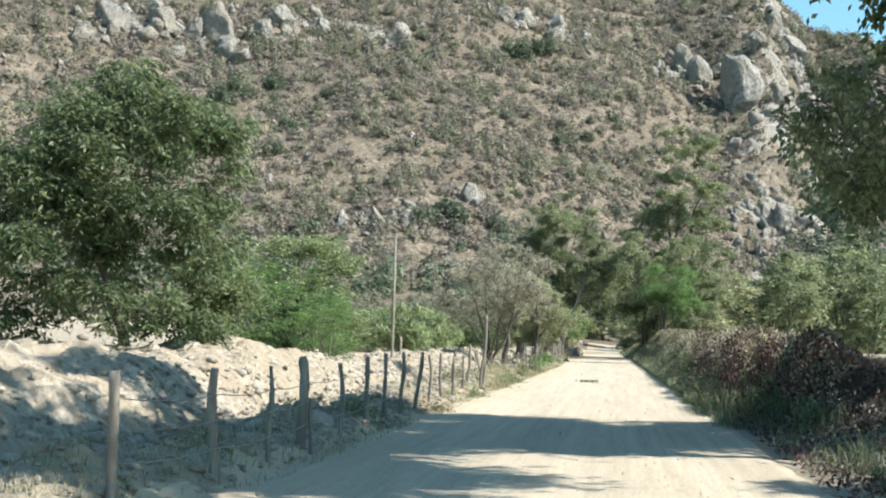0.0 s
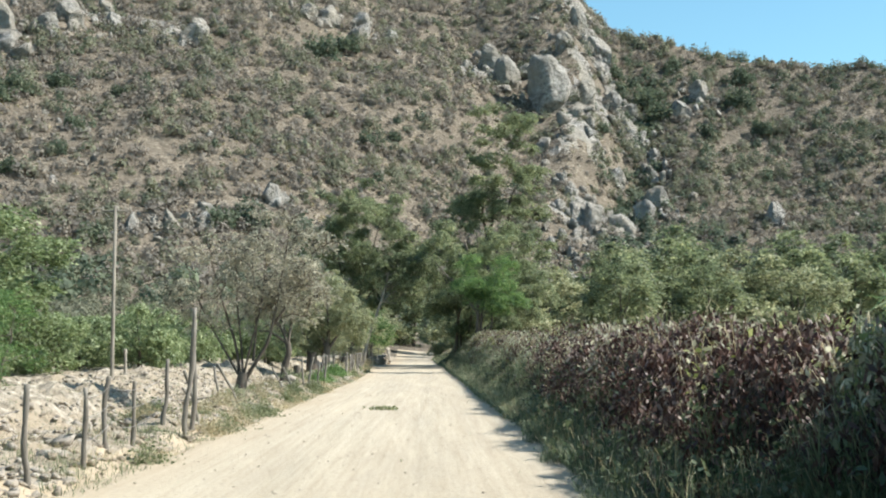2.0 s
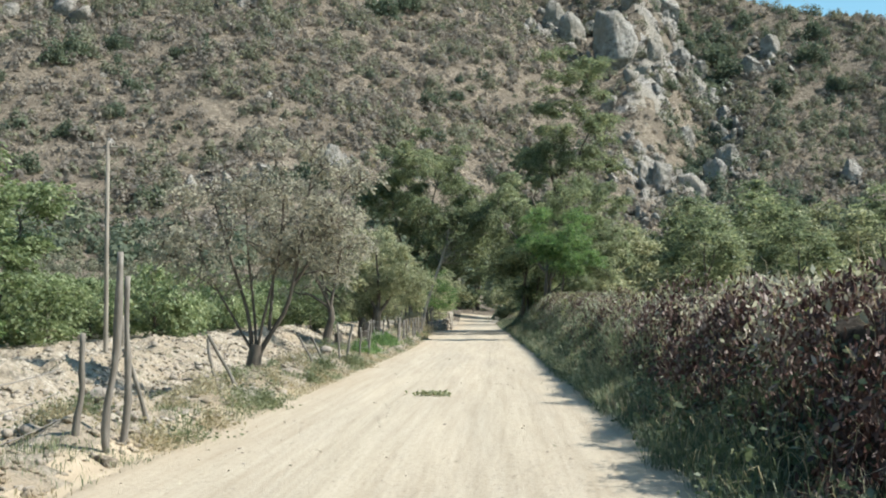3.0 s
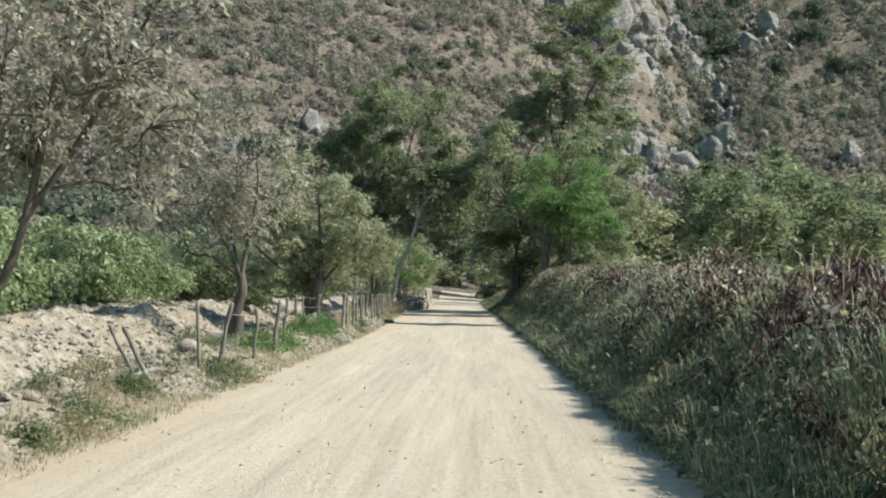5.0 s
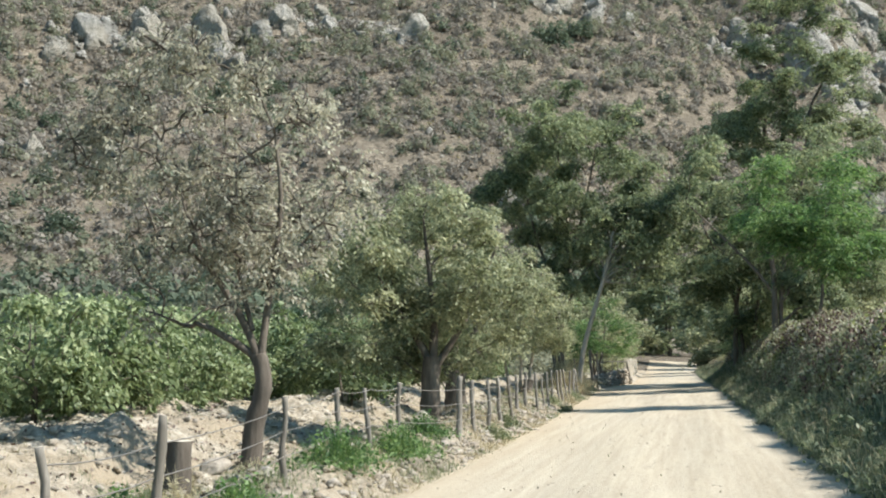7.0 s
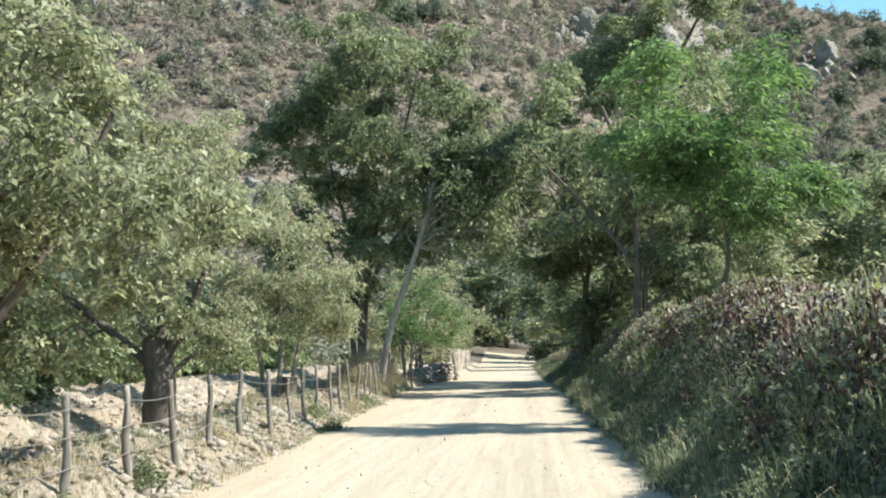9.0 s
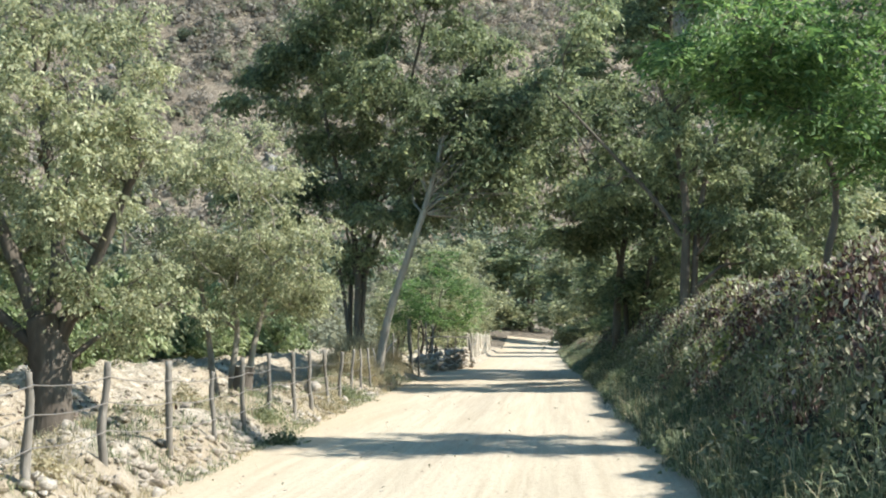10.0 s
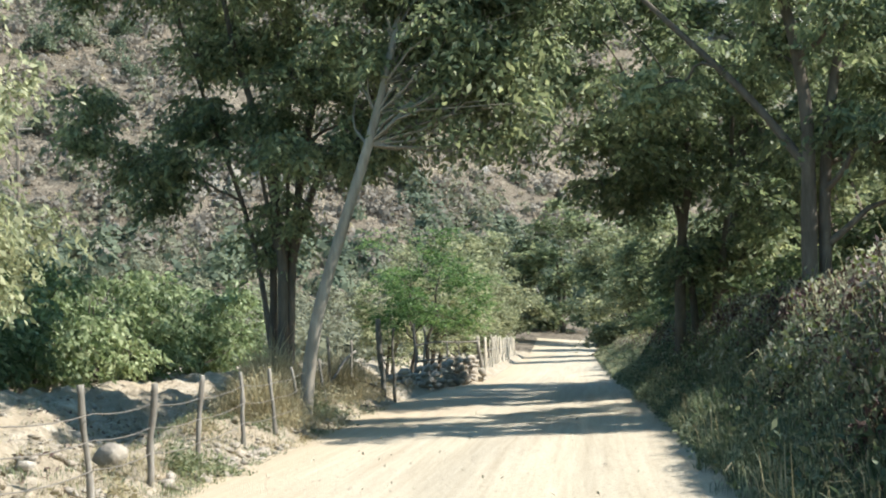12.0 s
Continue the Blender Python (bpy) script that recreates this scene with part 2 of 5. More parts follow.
def joined(pieces):
    vs, fs, k = [], [], 0
    for v, f in pieces:
        vs.append(v)
        fs.append(f + k)
        k += len(v)
    return np.concatenate(vs), np.concatenate(fs)


def tube(path, radii, sides=7, rng=None, rough=0.0):
    """A tapering limb along a polyline, closed at its tip and foot by small rings."""
    path, radii = np.asarray(path, float), np.asarray(radii, float)
    n = len(path)
    if len(radii) != n:
        radii = np.interp(np.linspace(0, 1, n), np.linspace(0, 1, len(radii)), radii)
    tang = unit(np.gradient(path, axis=0))
    ref = np.array([1.0, 0.13, 0.07])
    u = unit(np.cross(tang, ref))
    w = np.cross(tang, u)
    ang = np.linspace(0, 2 * np.pi, sides, endpoint=False)
    ring = np.cos(ang)[None, :, None] * u[:, None] + np.sin(ang)[None, :, None] * w[:, None]
    r = np.repeat(radii[:, None], sides, 1)
    if rng is not None and rough:
        r = r * (1 + rng.normal(0, rough, r.shape))
    v = path[:, None] + ring * r[..., None]
    v = np.concatenate([v, path[-1:, None] + ring[-1:] * radii[-1] * 0.05, ], 0).reshape(-1, 3)
    i, j = np.meshgrid(np.arange(n), np.arange(sides), indexing="ij")
    f = np.stack([i * sides + j, i * sides + (j + 1) % sides, (i + 1) * sides + (j + 1) % sides, (i + 1) * sides + j], -1).reshape(-1, 4)
    return v, f


def rounded(p, times=2):
    """Corner-cutting: a smoother way through the same points."""
    for _ in range(times):
        q = np.empty((2 * len(p) - 2, p.shape[1]))
        q[0::2], q[1::2] = p[:-1] * 0.75 + p[1:] * 0.25, p[:-1] * 0.25 + p[1:] * 0.75
        p = np.concatenate([p[:1], q, p[-1:]])
    return p


def bend(rng, a, b, n=4, jitter=0.05, sag=0.0, times=1):
    """A crooked way from a to b."""
    a, b = np.asarray(a, float), np.asarray(b, float)
    s = np.linspace(0, 1, n)[:, None]
    p = a + (b - a) * s
    ln = np.linalg.norm(b - a)
    p[1:-1] += rng.normal(0, jitter * ln, (n - 2, 3))
    p[:, 2] += sag * ln * (s[:, 0] * (1 - s[:, 0])) * 4
    return rounded(p, times)


ICO = None


def rock_parts(rng, centres, sizes, squash=0.7, rough=0.25, level=2):
    """Angular stones: jittered icospheres of triangles at the centres."""
    global ICO
    if ICO is None:
        ICO = {}
    if level not in ICO:
        bm = bmesh.new()
        bmesh.ops.create_icosphere(bm, subdivisions=level, radius=1)
        ICO[level] = (np.array([v.co[:] for v in bm.verts]), np.array([[v.index for v in f.verts] for f in bm.faces]))
        bm.free()
    v0, f0 = ICO[level]
    out = []
    for c, s in zip(centres, sizes):
        v = v0.copy()
        for _ in range(11):   # flat broken faces
            d = unit(rng.normal(size=3))
            h = v @ d
            cut = rng.uniform(0.28, 0.72)
            v -= np.outer(np.maximum(h - cut, 0), d)
        v *= 1 + rng.normal(0, rough * 0.22, (len(v), 1))
        tip, turn = rng.uniform(-0.6, 0.6), rng.uniform(0, 6.3)
        v = np.stack([v[:, 0], v[:, 1] * np.cos(tip) - v[:, 2] * np.sin(tip), v[:, 1] * np.sin(tip) + v[:, 2] * np.cos(tip)], 1)
        a = turn
        sc = s * np.array([rng.uniform(0.8, 1.3), rng.uniform(0.7, 1.1), squash * rng.uniform(0.75, 1.3)])
        v = v * sc
        v = np.stack([v[:, 0] * np.cos(a) - v[:, 1] * np.sin(a), v[:, 0] * np.sin(a) + v[:, 1] * np.cos(a), v[:, 2]], 1)
        out.append((v + c, f0))
    return joined(out)


def lattice(x, y, seed=0):
    """Smooth value noise in -1 to 1."""
    xi, yi = np.floor(x).astype(np.int64), np.floor(y).astype(np.int64)
    fx, fy = x - xi, y - yi
    fx, fy = fx * fx * (3 - 2 * fx), fy * fy * (3 - 2 * fy)

    def h(a, b):
        n = (a * 374761393 + b * 668265263 + seed * 974711) & 0x7FFFFFFF
        n = ((n ^ (n >> 13)) * 1274126177) & 0x7FFFFFFF
        return ((n ^ (n >> 16)) & 0xFFFF) / 32767.5 - 1
    return (h(xi, yi) * (1 - fx) + h(xi + 1, yi) * fx) * (1 - fy) + (h(xi, yi + 1) * (1 - fx) + h(xi + 1, yi + 1) * fx) * fy


def fbm(x, y, seed=0, octaves=4):
    return sum(lattice(x * 2 ** k, y * 2 ** k, seed + k) * 0.5 ** k for k in range(octaves))


# ---- ground, road and hill ----


def smooth(a, b, x):
    t = np.clip((x - a) / (b - a), 0, 1)
    return t * t * (3 - 2 * t)


def left_edge(y):
    return np.interp(y, [0, 40, 85, 98, 110, 134, 147, 153, 160, 180, 220, 260], [-3.9, -4.0, -3.95, -4.2, -4.6, -5.3, -5.1, -4.2, -4.15, -4.7, -5.3, -6.0])


def right_edge(y):
    return np.interp(y, [0, 25, 50, 75, 100, 133, 152, 176, 230], [2.15, 2.15, 2.08, 1.9, 1.7, 1.4, 1.0, 0.75, 0.3])


def hill_z(x, y):
    dx, dy = x, y - 18
    r, az = np.hypot(dx, dy), np.degrees(np.arctan2(dx, dy))
    az2 = az + 1.2 * fbm(r / 90, az / 9, 5, 3)
    foot = np.interp(az, [-60, -10, -6, 0, 6, 20, 40, 60], [260, 290, 305, 345, 385, 430, 450, 450])
    sky_t = np.interp(az, [-60, -30, -12, 0, 6, 12, 19.5, 30, 60], [0.34, 0.40, 0.40, 0.335, 0.272, 0.232, 0.196, 0.15, 0.12])
    s = 0.57
    top = (s * foot - 6) / (s - sky_t)
    d = r - foot
    rise = 6 * smooth(-150, 0, d) + s * 25 * np.log1p(np.exp(np.clip(d / 25, -30, 30)))
    rise = np.where(d > 700, 6 + s * d, rise)
    crest = top * sky_t
    over = np.maximum(r - top, 0)
    z = np.minimum(rise, crest) - 0.12 * over
    z += smooth(10, 60, d) * np.exp(-((az - 6.6) / 2.0) ** 2) * 5.0 * np.abs(fbm(x / 16, y / 22, 13, 3)) * np.clip(1.3 - over / 60, 0, 1)
    z += smooth(20, 140, d) * (9 * fbm(x / 70, y / 90, 11, 4) + 10 * np.exp(-((az2 - 5.8) / 1.5) ** 2) - 14 * np.exp(-((az2 - 8.8) / 1.6) ** 2)) * np.clip(1.3 - over / 120, 0, 1)
    return z * smooth(75, 50, np.abs(az)) * smooth(150, 200, r)


def ground_z(x, y):
    x, y = np.asarray(x, float), np.asarray(y, float)
    le, re = left_edge(y), right_edge(y)
    near = smooth(260, 180, y)
    w = le - x                    # metres to the left of the road
    z = 0.30 * smooth(0.0, 0.8, w) * smooth(60, 95, y) * (1 - 0.5 * smooth(108, 118, y)) + 0.14 * smooth(0.1, 0.6, w)
    z += -0.55 * smooth(1.6, 3.0, w) * smooth(6.5, 4.2, w)
    z += (0.75 - 0.4 * smooth(44, 54, y)) * smooth(4.4, 7.5, w) + 0.35 * smooth(3.5, 6, w) * smooth(48, 36, y) * (0.6 + 0.6 * fbm(x / 2.2, y / 3.0, 17, 3))
    lump = smooth(0.2, 1.2, w) * smooth(16, 8, w)
    z += lump * (0.13 * fbm(x / 1.3, y / 1.6, 3, 4) + 0.20 * np.abs(fbm(x / 0.8, y / 1.0, 8, 3)) + 0.11 * lattice(x / 0.42, y / 0.7, 9) + 0.07 * lattice(x / 0.21, y / 0.36, 10))
    q = x - re                    # metres to the right of the road
    z += smooth(0.3, 4.2, q) * 1.15 * smooth(14, 24, y) + smooth(0, 2, q) * 0.1 * fbm(x / 1.5, y / 1.5, 6, 3)
    z = z * near
    on = (x > le) & (x < re)
    z = np.where(on, -0.04, z)
    return z + hill_z(x, y)


def grid_sheet(xs, ys, height):
    X, Y = np.meshgrid(xs, ys)
    Z = height(X, Y)
    v = np.stack([X, Y, Z], -1).reshape(-1, 3)
    nx, ny = len(xs), len(ys)
    i, j = np.meshgrid(np.arange(ny - 1), np.arange(nx - 1), indexing="ij")
    a = i * nx + j
    f = np.stack([a, a + 1, a + nx + 1, a + nx], -1).reshape(-1, 4)
    return v, f


gx = np.concatenate([np.linspace(-3000, -900, 8), np.arange(-800, -240, 20), np.arange(-240, -30, 5), np.arange(-30, -14, 1), np.arange(-14, -3.4, 0.2), np.arange(-3.4, 8, 0.3), np.arange(8, 30, 1.2), np.arange(30, 140, 4), np.arange(140, 260, 6), np.arange(260, 800, 20), np.linspace(900, 3000, 8)])
gy = np.concatenate([np.linspace(-3000, -200, 8), np.arange(-150, 0, 15), np.arange(0, 145, 0.35), np.arange(145, 230, 2.5), np.arange(230, 700, 4.5), np.arange(700, 760, 8), np.arange(760, 1100, 25), np.linspace(1200, 4000, 8)])
gv, gf = grid_sheet(gx, gy, ground_z)
mid = gv[gf].mean(1)
away = left_edge(mid[:, 1]) - mid[:, 0]
kind_of = np.where(np.hypot(mid[:, 0], mid[:, 1] - 18) > 200, 1, np.where((mid[:, 1] < 55) & (away < 0.55 - 0.35 * smooth(40, 55, mid[:, 1]) + 0.35 * fbm(mid[:, 1] / 1.2, mid[:, 1] * 0, 33, 3)) & (mid[:, 0] < 2.4), 2, 0))
maz, mr = np.degrees(np.arctan2(mid[:, 0], mid[:, 1] - 18)), np.hypot(mid[:, 0], mid[:, 1] - 18)
bare_rock = np.exp(-((maz - 6.6) / 1.9) ** 2) * (mr > 400) + 0.9 * np.exp(-((mr - 480 + 2 * maz) / 25) ** 2) * (maz < -9) + 0.45 * fbm(mid[:, 0] / 20, mid[:, 1] / 26, 37, 3) > 0.98
kind_of = np.where(bare_rock & (mr > 300), 3, kind_of)
me = raw_mesh("ground", gv, gf, [SOIL, HILL, ROAD, CLIFF], kind_of, smooth=True)
rocky = (away > 0.95) & (away < 9) & (mid[:, 1] > 0) & (mid[:, 1] < 145)
me.polygons.foreach_set("use_smooth", ~(rocky | bare_rock))
tagged(new("ground", me), "dry stony ground rising to a scrubby hillside", "ground", kind="structure")


def road_z(X, Y):
    u = X
    rut = 0.035 * np.exp(-((u + 2.1) / 0.35) ** 2) + 0.035 * np.exp(-((u + 0.3) / 0.35) ** 2)
    return 0.02 - 0.7 * rut + 0.006 * fbm(X / 0.4, Y / 6.0, 21, 3)


ry = np.concatenate([np.arange(-30, 0, 2), np.arange(0, 150, 0.4), np.arange(150, 250, 2)])
us = np.linspace(0, 1, 34)
RX = np.stack([left_edge(ry) - 0.35 + 0.18 * fbm(ry / 1.6, ry * 0, 31, 3) + (right_edge(ry) + 0.35 - left_edge(ry) + 0.35) * k for k in us], 1)
RY = np.repeat(ry[:, None], len(us), 1)
RZ = road_z(RX, RY)
RZ[:, 0] = RZ[:, -1] = -0.06
RZ += hill_z(RX, RY)
n1, n2 = RX.shape
ii, jj = np.meshgrid(np.arange(n1 - 1), np.arange(n2 - 1), indexing="ij")
aa = ii * n2 + jj
me = raw_mesh("road", np.stack([RX, RY, RZ], -1).reshape(-1, 3), np.stack([aa, aa + 1, aa + n2 + 1, aa + n2], -1).reshape(-1, 4), ROAD, smooth=True)
tagged(new("road", me), "pale dusty dirt road with shallow wheel ruts", "road", kind="structure")

# ---- hillside: scrub, shrubs, outcrops ----
rng = np.random.default_rng(4)


def on_hill(rng, n, az0, az1, r0, r1):
    az, r = np.radians(rng.uniform(az0, az1, n)), np.sqrt(rng.uniform(r0 ** 2, r1 ** 2, n))
    x, y = r * np.sin(az), 18 + r * np.cos(az)
    return np.stack([x, y, hill_z(x, y)], 1)


def scrub_mesh(name, spots, widths, tall, per, mat, rng, leaf=0.16):
    """Bushes: uneven domes of leaf sprays, thicker near the skin, lumpy in outline."""
    n = len(spots)
    nor = rng.normal(size=(n, per, 3))
    nor[..., 2] = np.abs(nor[..., 2]) - 0.12
    nor = unit(nor)
    a = np.arctan2(nor[..., 1:2], nor[..., :1])
    k1, k2 = rng.uniform(0, 6.3, (2, n, 1, 1))
    lobes = 1 + 0.20 * np.sin(3 * a + k1) + 0.15 * np.sin(5 * nor[..., 2:3] + 2 * a + k2)
    high = tall * rng.uniform(0.75, 1.25, (n, 1, 1))
    off = nor * lobes * rng.uniform(0.5, 1.05, (n, per, 1)) ** 0.7
    off = np.concatenate([off[..., :2], off[..., 2:] * high + 0.10 * high], -1)
    w = widths[:, None, None] * 0.5
    c = spots[:, None] + off * w
    nor = unit(nor + rng.normal(0, 0.33, nor.shape))
    u = unit(np.cross(nor, rng.normal(size=nor.shape)))
    q = np.cross(nor, u)
    k = (0.12 + w * leaf) * rng.uniform(0.6, 1.4, (n, per, 1))
    v = np.stack([c - u * k, c - q * k * 0.85 + u * k * 0.6, c + q * k * 0.85 + u * k * 0.6], 2).reshape(-1, 3)
    return raw_mesh(name, v, np.arange(n * per * 3).reshape(-1, 3), mat)


def hill_bushes(name, n, thresh, seed, w0, w1, tall, per, mt, leaf, label, category, right=0.0, near=285):
    sp = on_hill(rng, n, -33, 25, near, 790)
    az, r = np.degrees(np.arctan2(sp[:, 0], sp[:, 1] - 18)), np.hypot(sp[:, 0], sp[:, 1] - 18)
    keep = 0.7 * fbm(sp[:, 0] / 26, sp[:, 1] / 30, seed, 3) + rng.normal(0, 0.45, len(sp)) + right * smooth(6.5, 9.5, az) > thresh
    spine = np.exp(-((az - 6.3) / 1.3) ** 2) * (r > 430)
    keep &= (sp[:, 2] < 0.34 * r) & (rng.uniform(size=len(sp)) > 0.55 * spine)
    sp = sp[keep]
    wd = w0 + (w1 - w0) * rng.uniform(0, 1, len(sp)) ** 1.7
    tagged(new(name, scrub_mesh(name, sp, wd, tall, per, mt, rng, leaf)), label, category, kind="stuff")


hill_bushes("hill_scrub", 18500, -0.6, 40, 1.8, 5.6, 1.35, 62, SCRUB, 0.17, "grey-brown leafless scrub scattered over the hillside", "scrub", -0.25)
hill_bushes("hill_bushes", 12000, 0.05, 43, 2.0, 6.0, 1.35, 62, SCRUBOLIVE, 0.17, "dull olive bushes scattered over the hillside", "bushes", 0.35)
hill_bushes("hill_grass", 13000, -0.1, 46, 0.8, 2.2, 1.0, 8, DRYBLADE, 0.28, "yellowed grass tussocks on the dry slope", "dry grass", -0.2)
hill_bushes("hill_tufts", 42000, -0.4, 48, 0.7, 1.7, 1.1, 9, SCRUB, 0.26, "small dry brown tufts between the bushes", "tufts", -0.1)
hill_bushes("hill_shrubs", 5200, 0.85, 50, 3.0, 7.0, 1.5, 150, SCRUBGREEN, 0.11, "dark green shrubs and small trees on the hillside", "shrubs", 1.0)
hill_bushes("round_shrubs", 2600, 0.55, 54, 4.5, 9.0, 1.6, 260, SCRUBOLIVE, 0.085, "rounded grey-green shrubs casting shade on the slope", "shrubs", 0.1)
# brush on the level ground between the orchard and the hill
fy = rng.uniform(178, 320, 1100)
fx = -12 - rng.uniform(0, 1, 1100) * (0.62 * fy - 60)
sp = np.stack([fx, fy, hill_z(fx, fy)], 1)
tagged(new("field_scrub", scrub_mesh("field_scrub", sp, rng.uniform(1.6, 4.6, 1100), 1.1, 120, SCRUBOLIVE, rng, 0.07)), "dry olive-grey brush on the level ground behind the orchard", "scrub", kind="stuff")
# the wooded gully and the thicker growth at the hill's foot
sp = np.concatenate([on_hill(rng, 90, 8.2, 10.0, 430, 640), on_hill(rng, 420, 8, 26, 330, 470), on_hill(rng, 90, -34, -6, 262, 300), on_hill(rng, 130, -6, 6, 280, 350)])
wd = rng.uniform(3.5, 8.5, len(sp))
tagged(new("hill_thicket", scrub_mesh("hill_thicket", sp, wd, 1.3, 110, SCRUBGREEN, rng, 0.15)), "dense dark green thickets in the gully and at the hill's foot", "thicket", kind="stuff")

# loose rocks and outcrops
rng = np.random.default_rng(7)
sp = on_hill(rng, 5200, -32, 24, 290, 740)
az = np.degrees(np.arctan2(sp[:, 0], sp[:, 1] - 18))
r = np.hypot(sp[:, 0], sp[:, 1] - 18)
spur = np.exp(-((az - 6.4) / 1.5) ** 2) * 1.0 + np.exp(-((az - 7.2) / 2.2) ** 2 - ((r - 470) / 50) ** 2) * 0.9
ledge = np.exp(-((r - 480 + 2 * az) / 35) ** 2) * (az < -10) * 0.7
keep = fbm(sp[:, 0] / 26, sp[:, 1] / 20, 71, 3) + rng.normal(0, 0.35, len(sp)) + spur + ledge > 0.72
sp, r = sp[keep], r[keep]
sz = rng.uniform(0.5, 1.4, len(sp)) * rng.uniform(0.7, 2.0, len(sp)) * (1 + 0.35 * (spur + ledge)[keep])
v, f = rock_parts(rng, sp - np.array([0, 0, 0.1]) * sz[:, None], sz, 1.1, 0.5, 2)
tagged(new("hill_rocks", raw_mesh("hill_rocks", v, f, CLIFF)), "weathered grey rocks scattered over the hillside", "rocks", kind="stuff")


def boulder(seed, x, y, width, tall, label):
    """One weathered boulder: a jittered sphere with broken faces and worn edges, sunk into the slope."""
    rng = np.random.default_rng(seed)
    bm = bmesh.new()
    bmesh.ops.create_icosphere(bm, subdivisions=4, radius=1)
    v = np.array([q.co[:] for q in bm.verts])
    f = np.array([[q.index for q in g.verts] for g in bm.faces])
    bm.free()
    for _ in range(18):
        d = unit(rng.normal(size=3) * np.array([1, 1, 0.7]))
        h = v @ d
        v -= np.outer(np.maximum(h - rng.uniform(0.5, 0.88), 0), d)
    wob = np.array([noise.fractal(Vector(q) * 2.2 + Vector((seed, 0, 0)), 0.7, 2.2, 6) for q in v])
    seam = np.array([noise.ridged_multi_fractal(Vector((q[0], q[1], q[2] * 0.6)) * 1.3 + Vector((0, seed, 0)), 1.0, 2.0, 3, 0.9, 2.0) for q in v])
    v *= (1 + 0.10 * wob - 0.07 * np.clip(seam - 1.0, 0, 1.2))[:, None]
    v *= np.array([width * 0.5, width * 0.42, tall * 0.56])
    me = raw_mesh("boulder", v, f, CLIFF)
    ob = new("boulder", me)
    ob.location = (x, y, float(hill_z(np.array(x), np.array(y))) + tall * 0.14)
    return tagged(ob, label, "boulder", "hillside boulders")


boulder(1, 49, 559, 22, 36, "huge pale egg-shaped boulder high on the slope")
boulder(2, 67.5, 562, 10, 16, "tall pale boulder beside the huge one")
for k, (x, y, w) in enumerate(((81, 588, 10), (87, 582, 11), (34, 581, 15), (28, 601, 16), (83, 646, 17), (73, 653, 14), (61, 600, 12), (92, 600, 10), (68, 472, 13), (57, 471, 11), (78, 488, 11), (51, 472, 9), (85, 501, 10), (75, 530, 9), (95, 560, 8))):
    boulder(10 + k, x, y, w, w * 1.25, "weathered grey boulder on the rocky spur")
for k, (x, y, w) in enumerate(((-45, 567, 15), (-30, 565, 12), (-19, 583, 10), (-53, 559, 9), (-90, 506, 15), (-150, 468, 10), (-122, 503, 9), (-139, 480, 10), (-189, 461, 13), (-186, 486, 11), (-158, 477, 22), (-176, 467, 15), (-192, 457, 19), (-166, 474, 12), (-136, 493, 13), (-194, 435, 12), (-133, 492, 9), (-128, 515, 9), (-172, 470, 9), (-31, 577, 11))):
    boulder(40 + k, x, y, w, w * 0.95, "grey boulder in an outcrop on the upper slope")
for k, (x, y, w) in enumerate(((-74, 336, 4.5), (-69, 339, 4), (-66, 341, 5), (-62, 343, 4.5), (-58, 345, 4.5), (-45, 378, 6), (-42, 380, 4), (-59, 352, 5), (-142, 368, 6), (-162, 362, 6), (127, 491, 8), (113, 593, 11), (125, 612, 10))):
    boulder(70 + k, x, y, w * 1.3, w * 1.4, "blocky pale rock in a low outcrop")

# single dark shrubs that stand out on the slope
DARKS = ((-129, 414, 11), (-121, 432, 9), (-107, 400, 8), (-105, 375, 7), (-45, 529, 16), (-36, 550, 12), (-48, 357, 12), (-55, 348, 9), (-81, 325, 8), (103, 596, 15), (102, 614, 15), (121, 653, 10), (90, 646, 10), (150, 632, 14), (141, 602, 15), (72, 555, 7), (120, 574, 10), (145, 575, 11), (-22, 453, 8), (-13, 464, 6), (-102, 433, 6))
LOWER = ((-131, 403, 10), (-150, 380, 7), (-171, 389, 7), (-143, 386, 6), (-114, 334, 8), (-131, 317, 9), (-113, 359, 7), (-139, 352, 7), (-109, 313, 7), (-150, 345, 7))
rng = np.random.default_rng(9)
for x, y, w in DARKS + LOWER:
    m = 1100
    d = unit(rng.normal(size=(m, 3))) * rng.uniform(0.55, 1, (m, 1))
    d[:, 2] = np.abs(d[:, 2]) * 0.9
    lump = 1 + 0.35 * np.sin(d[:, :1] * 5 + x) * np.cos(d[:, 1:2] * 4 + y)
    ob = base("hill_shrub", (x, y, float(hill_z(np.array(x), np.array(y))) - 0.4))
    part("crown", raw_mesh("crown", *leaves(rng, d * lump * np.array([0.5, 0.5, 0.68]) * w, 0.095 * w, 0.7, 0.0, 0.5), SCRUBGREEN), ob)
    part("trunk", raw_mesh("trunk", *tube([(0, 0, -0.5), (0.1, 0, w * 0.3)], [0.05 * w, 0.02 * w], 6), BARK), ob)
    tagged(ob, "round dark green shrub on the dry slope", "shrub", "hillside shrubs")
# upright slabs and ledges down the spine and the foot of the spur
rng = np.random.default_rng(8)
u = rng.uniform(0, 1, 150)
bx, by = 78 + 14 * u + rng.normal(0, 3.2, 150), 655 - 110 * u + rng.normal(0, 5, 150)
fx, fy = rng.uniform(36, 92, 130), rng.uniform(430, 500, 130)
sx, sy = rng.normal(29, 6, 26), rng.normal(590, 7, 26)
bx, by = np.concatenate([bx, fx, sx]), np.concatenate([by, fy, sy])
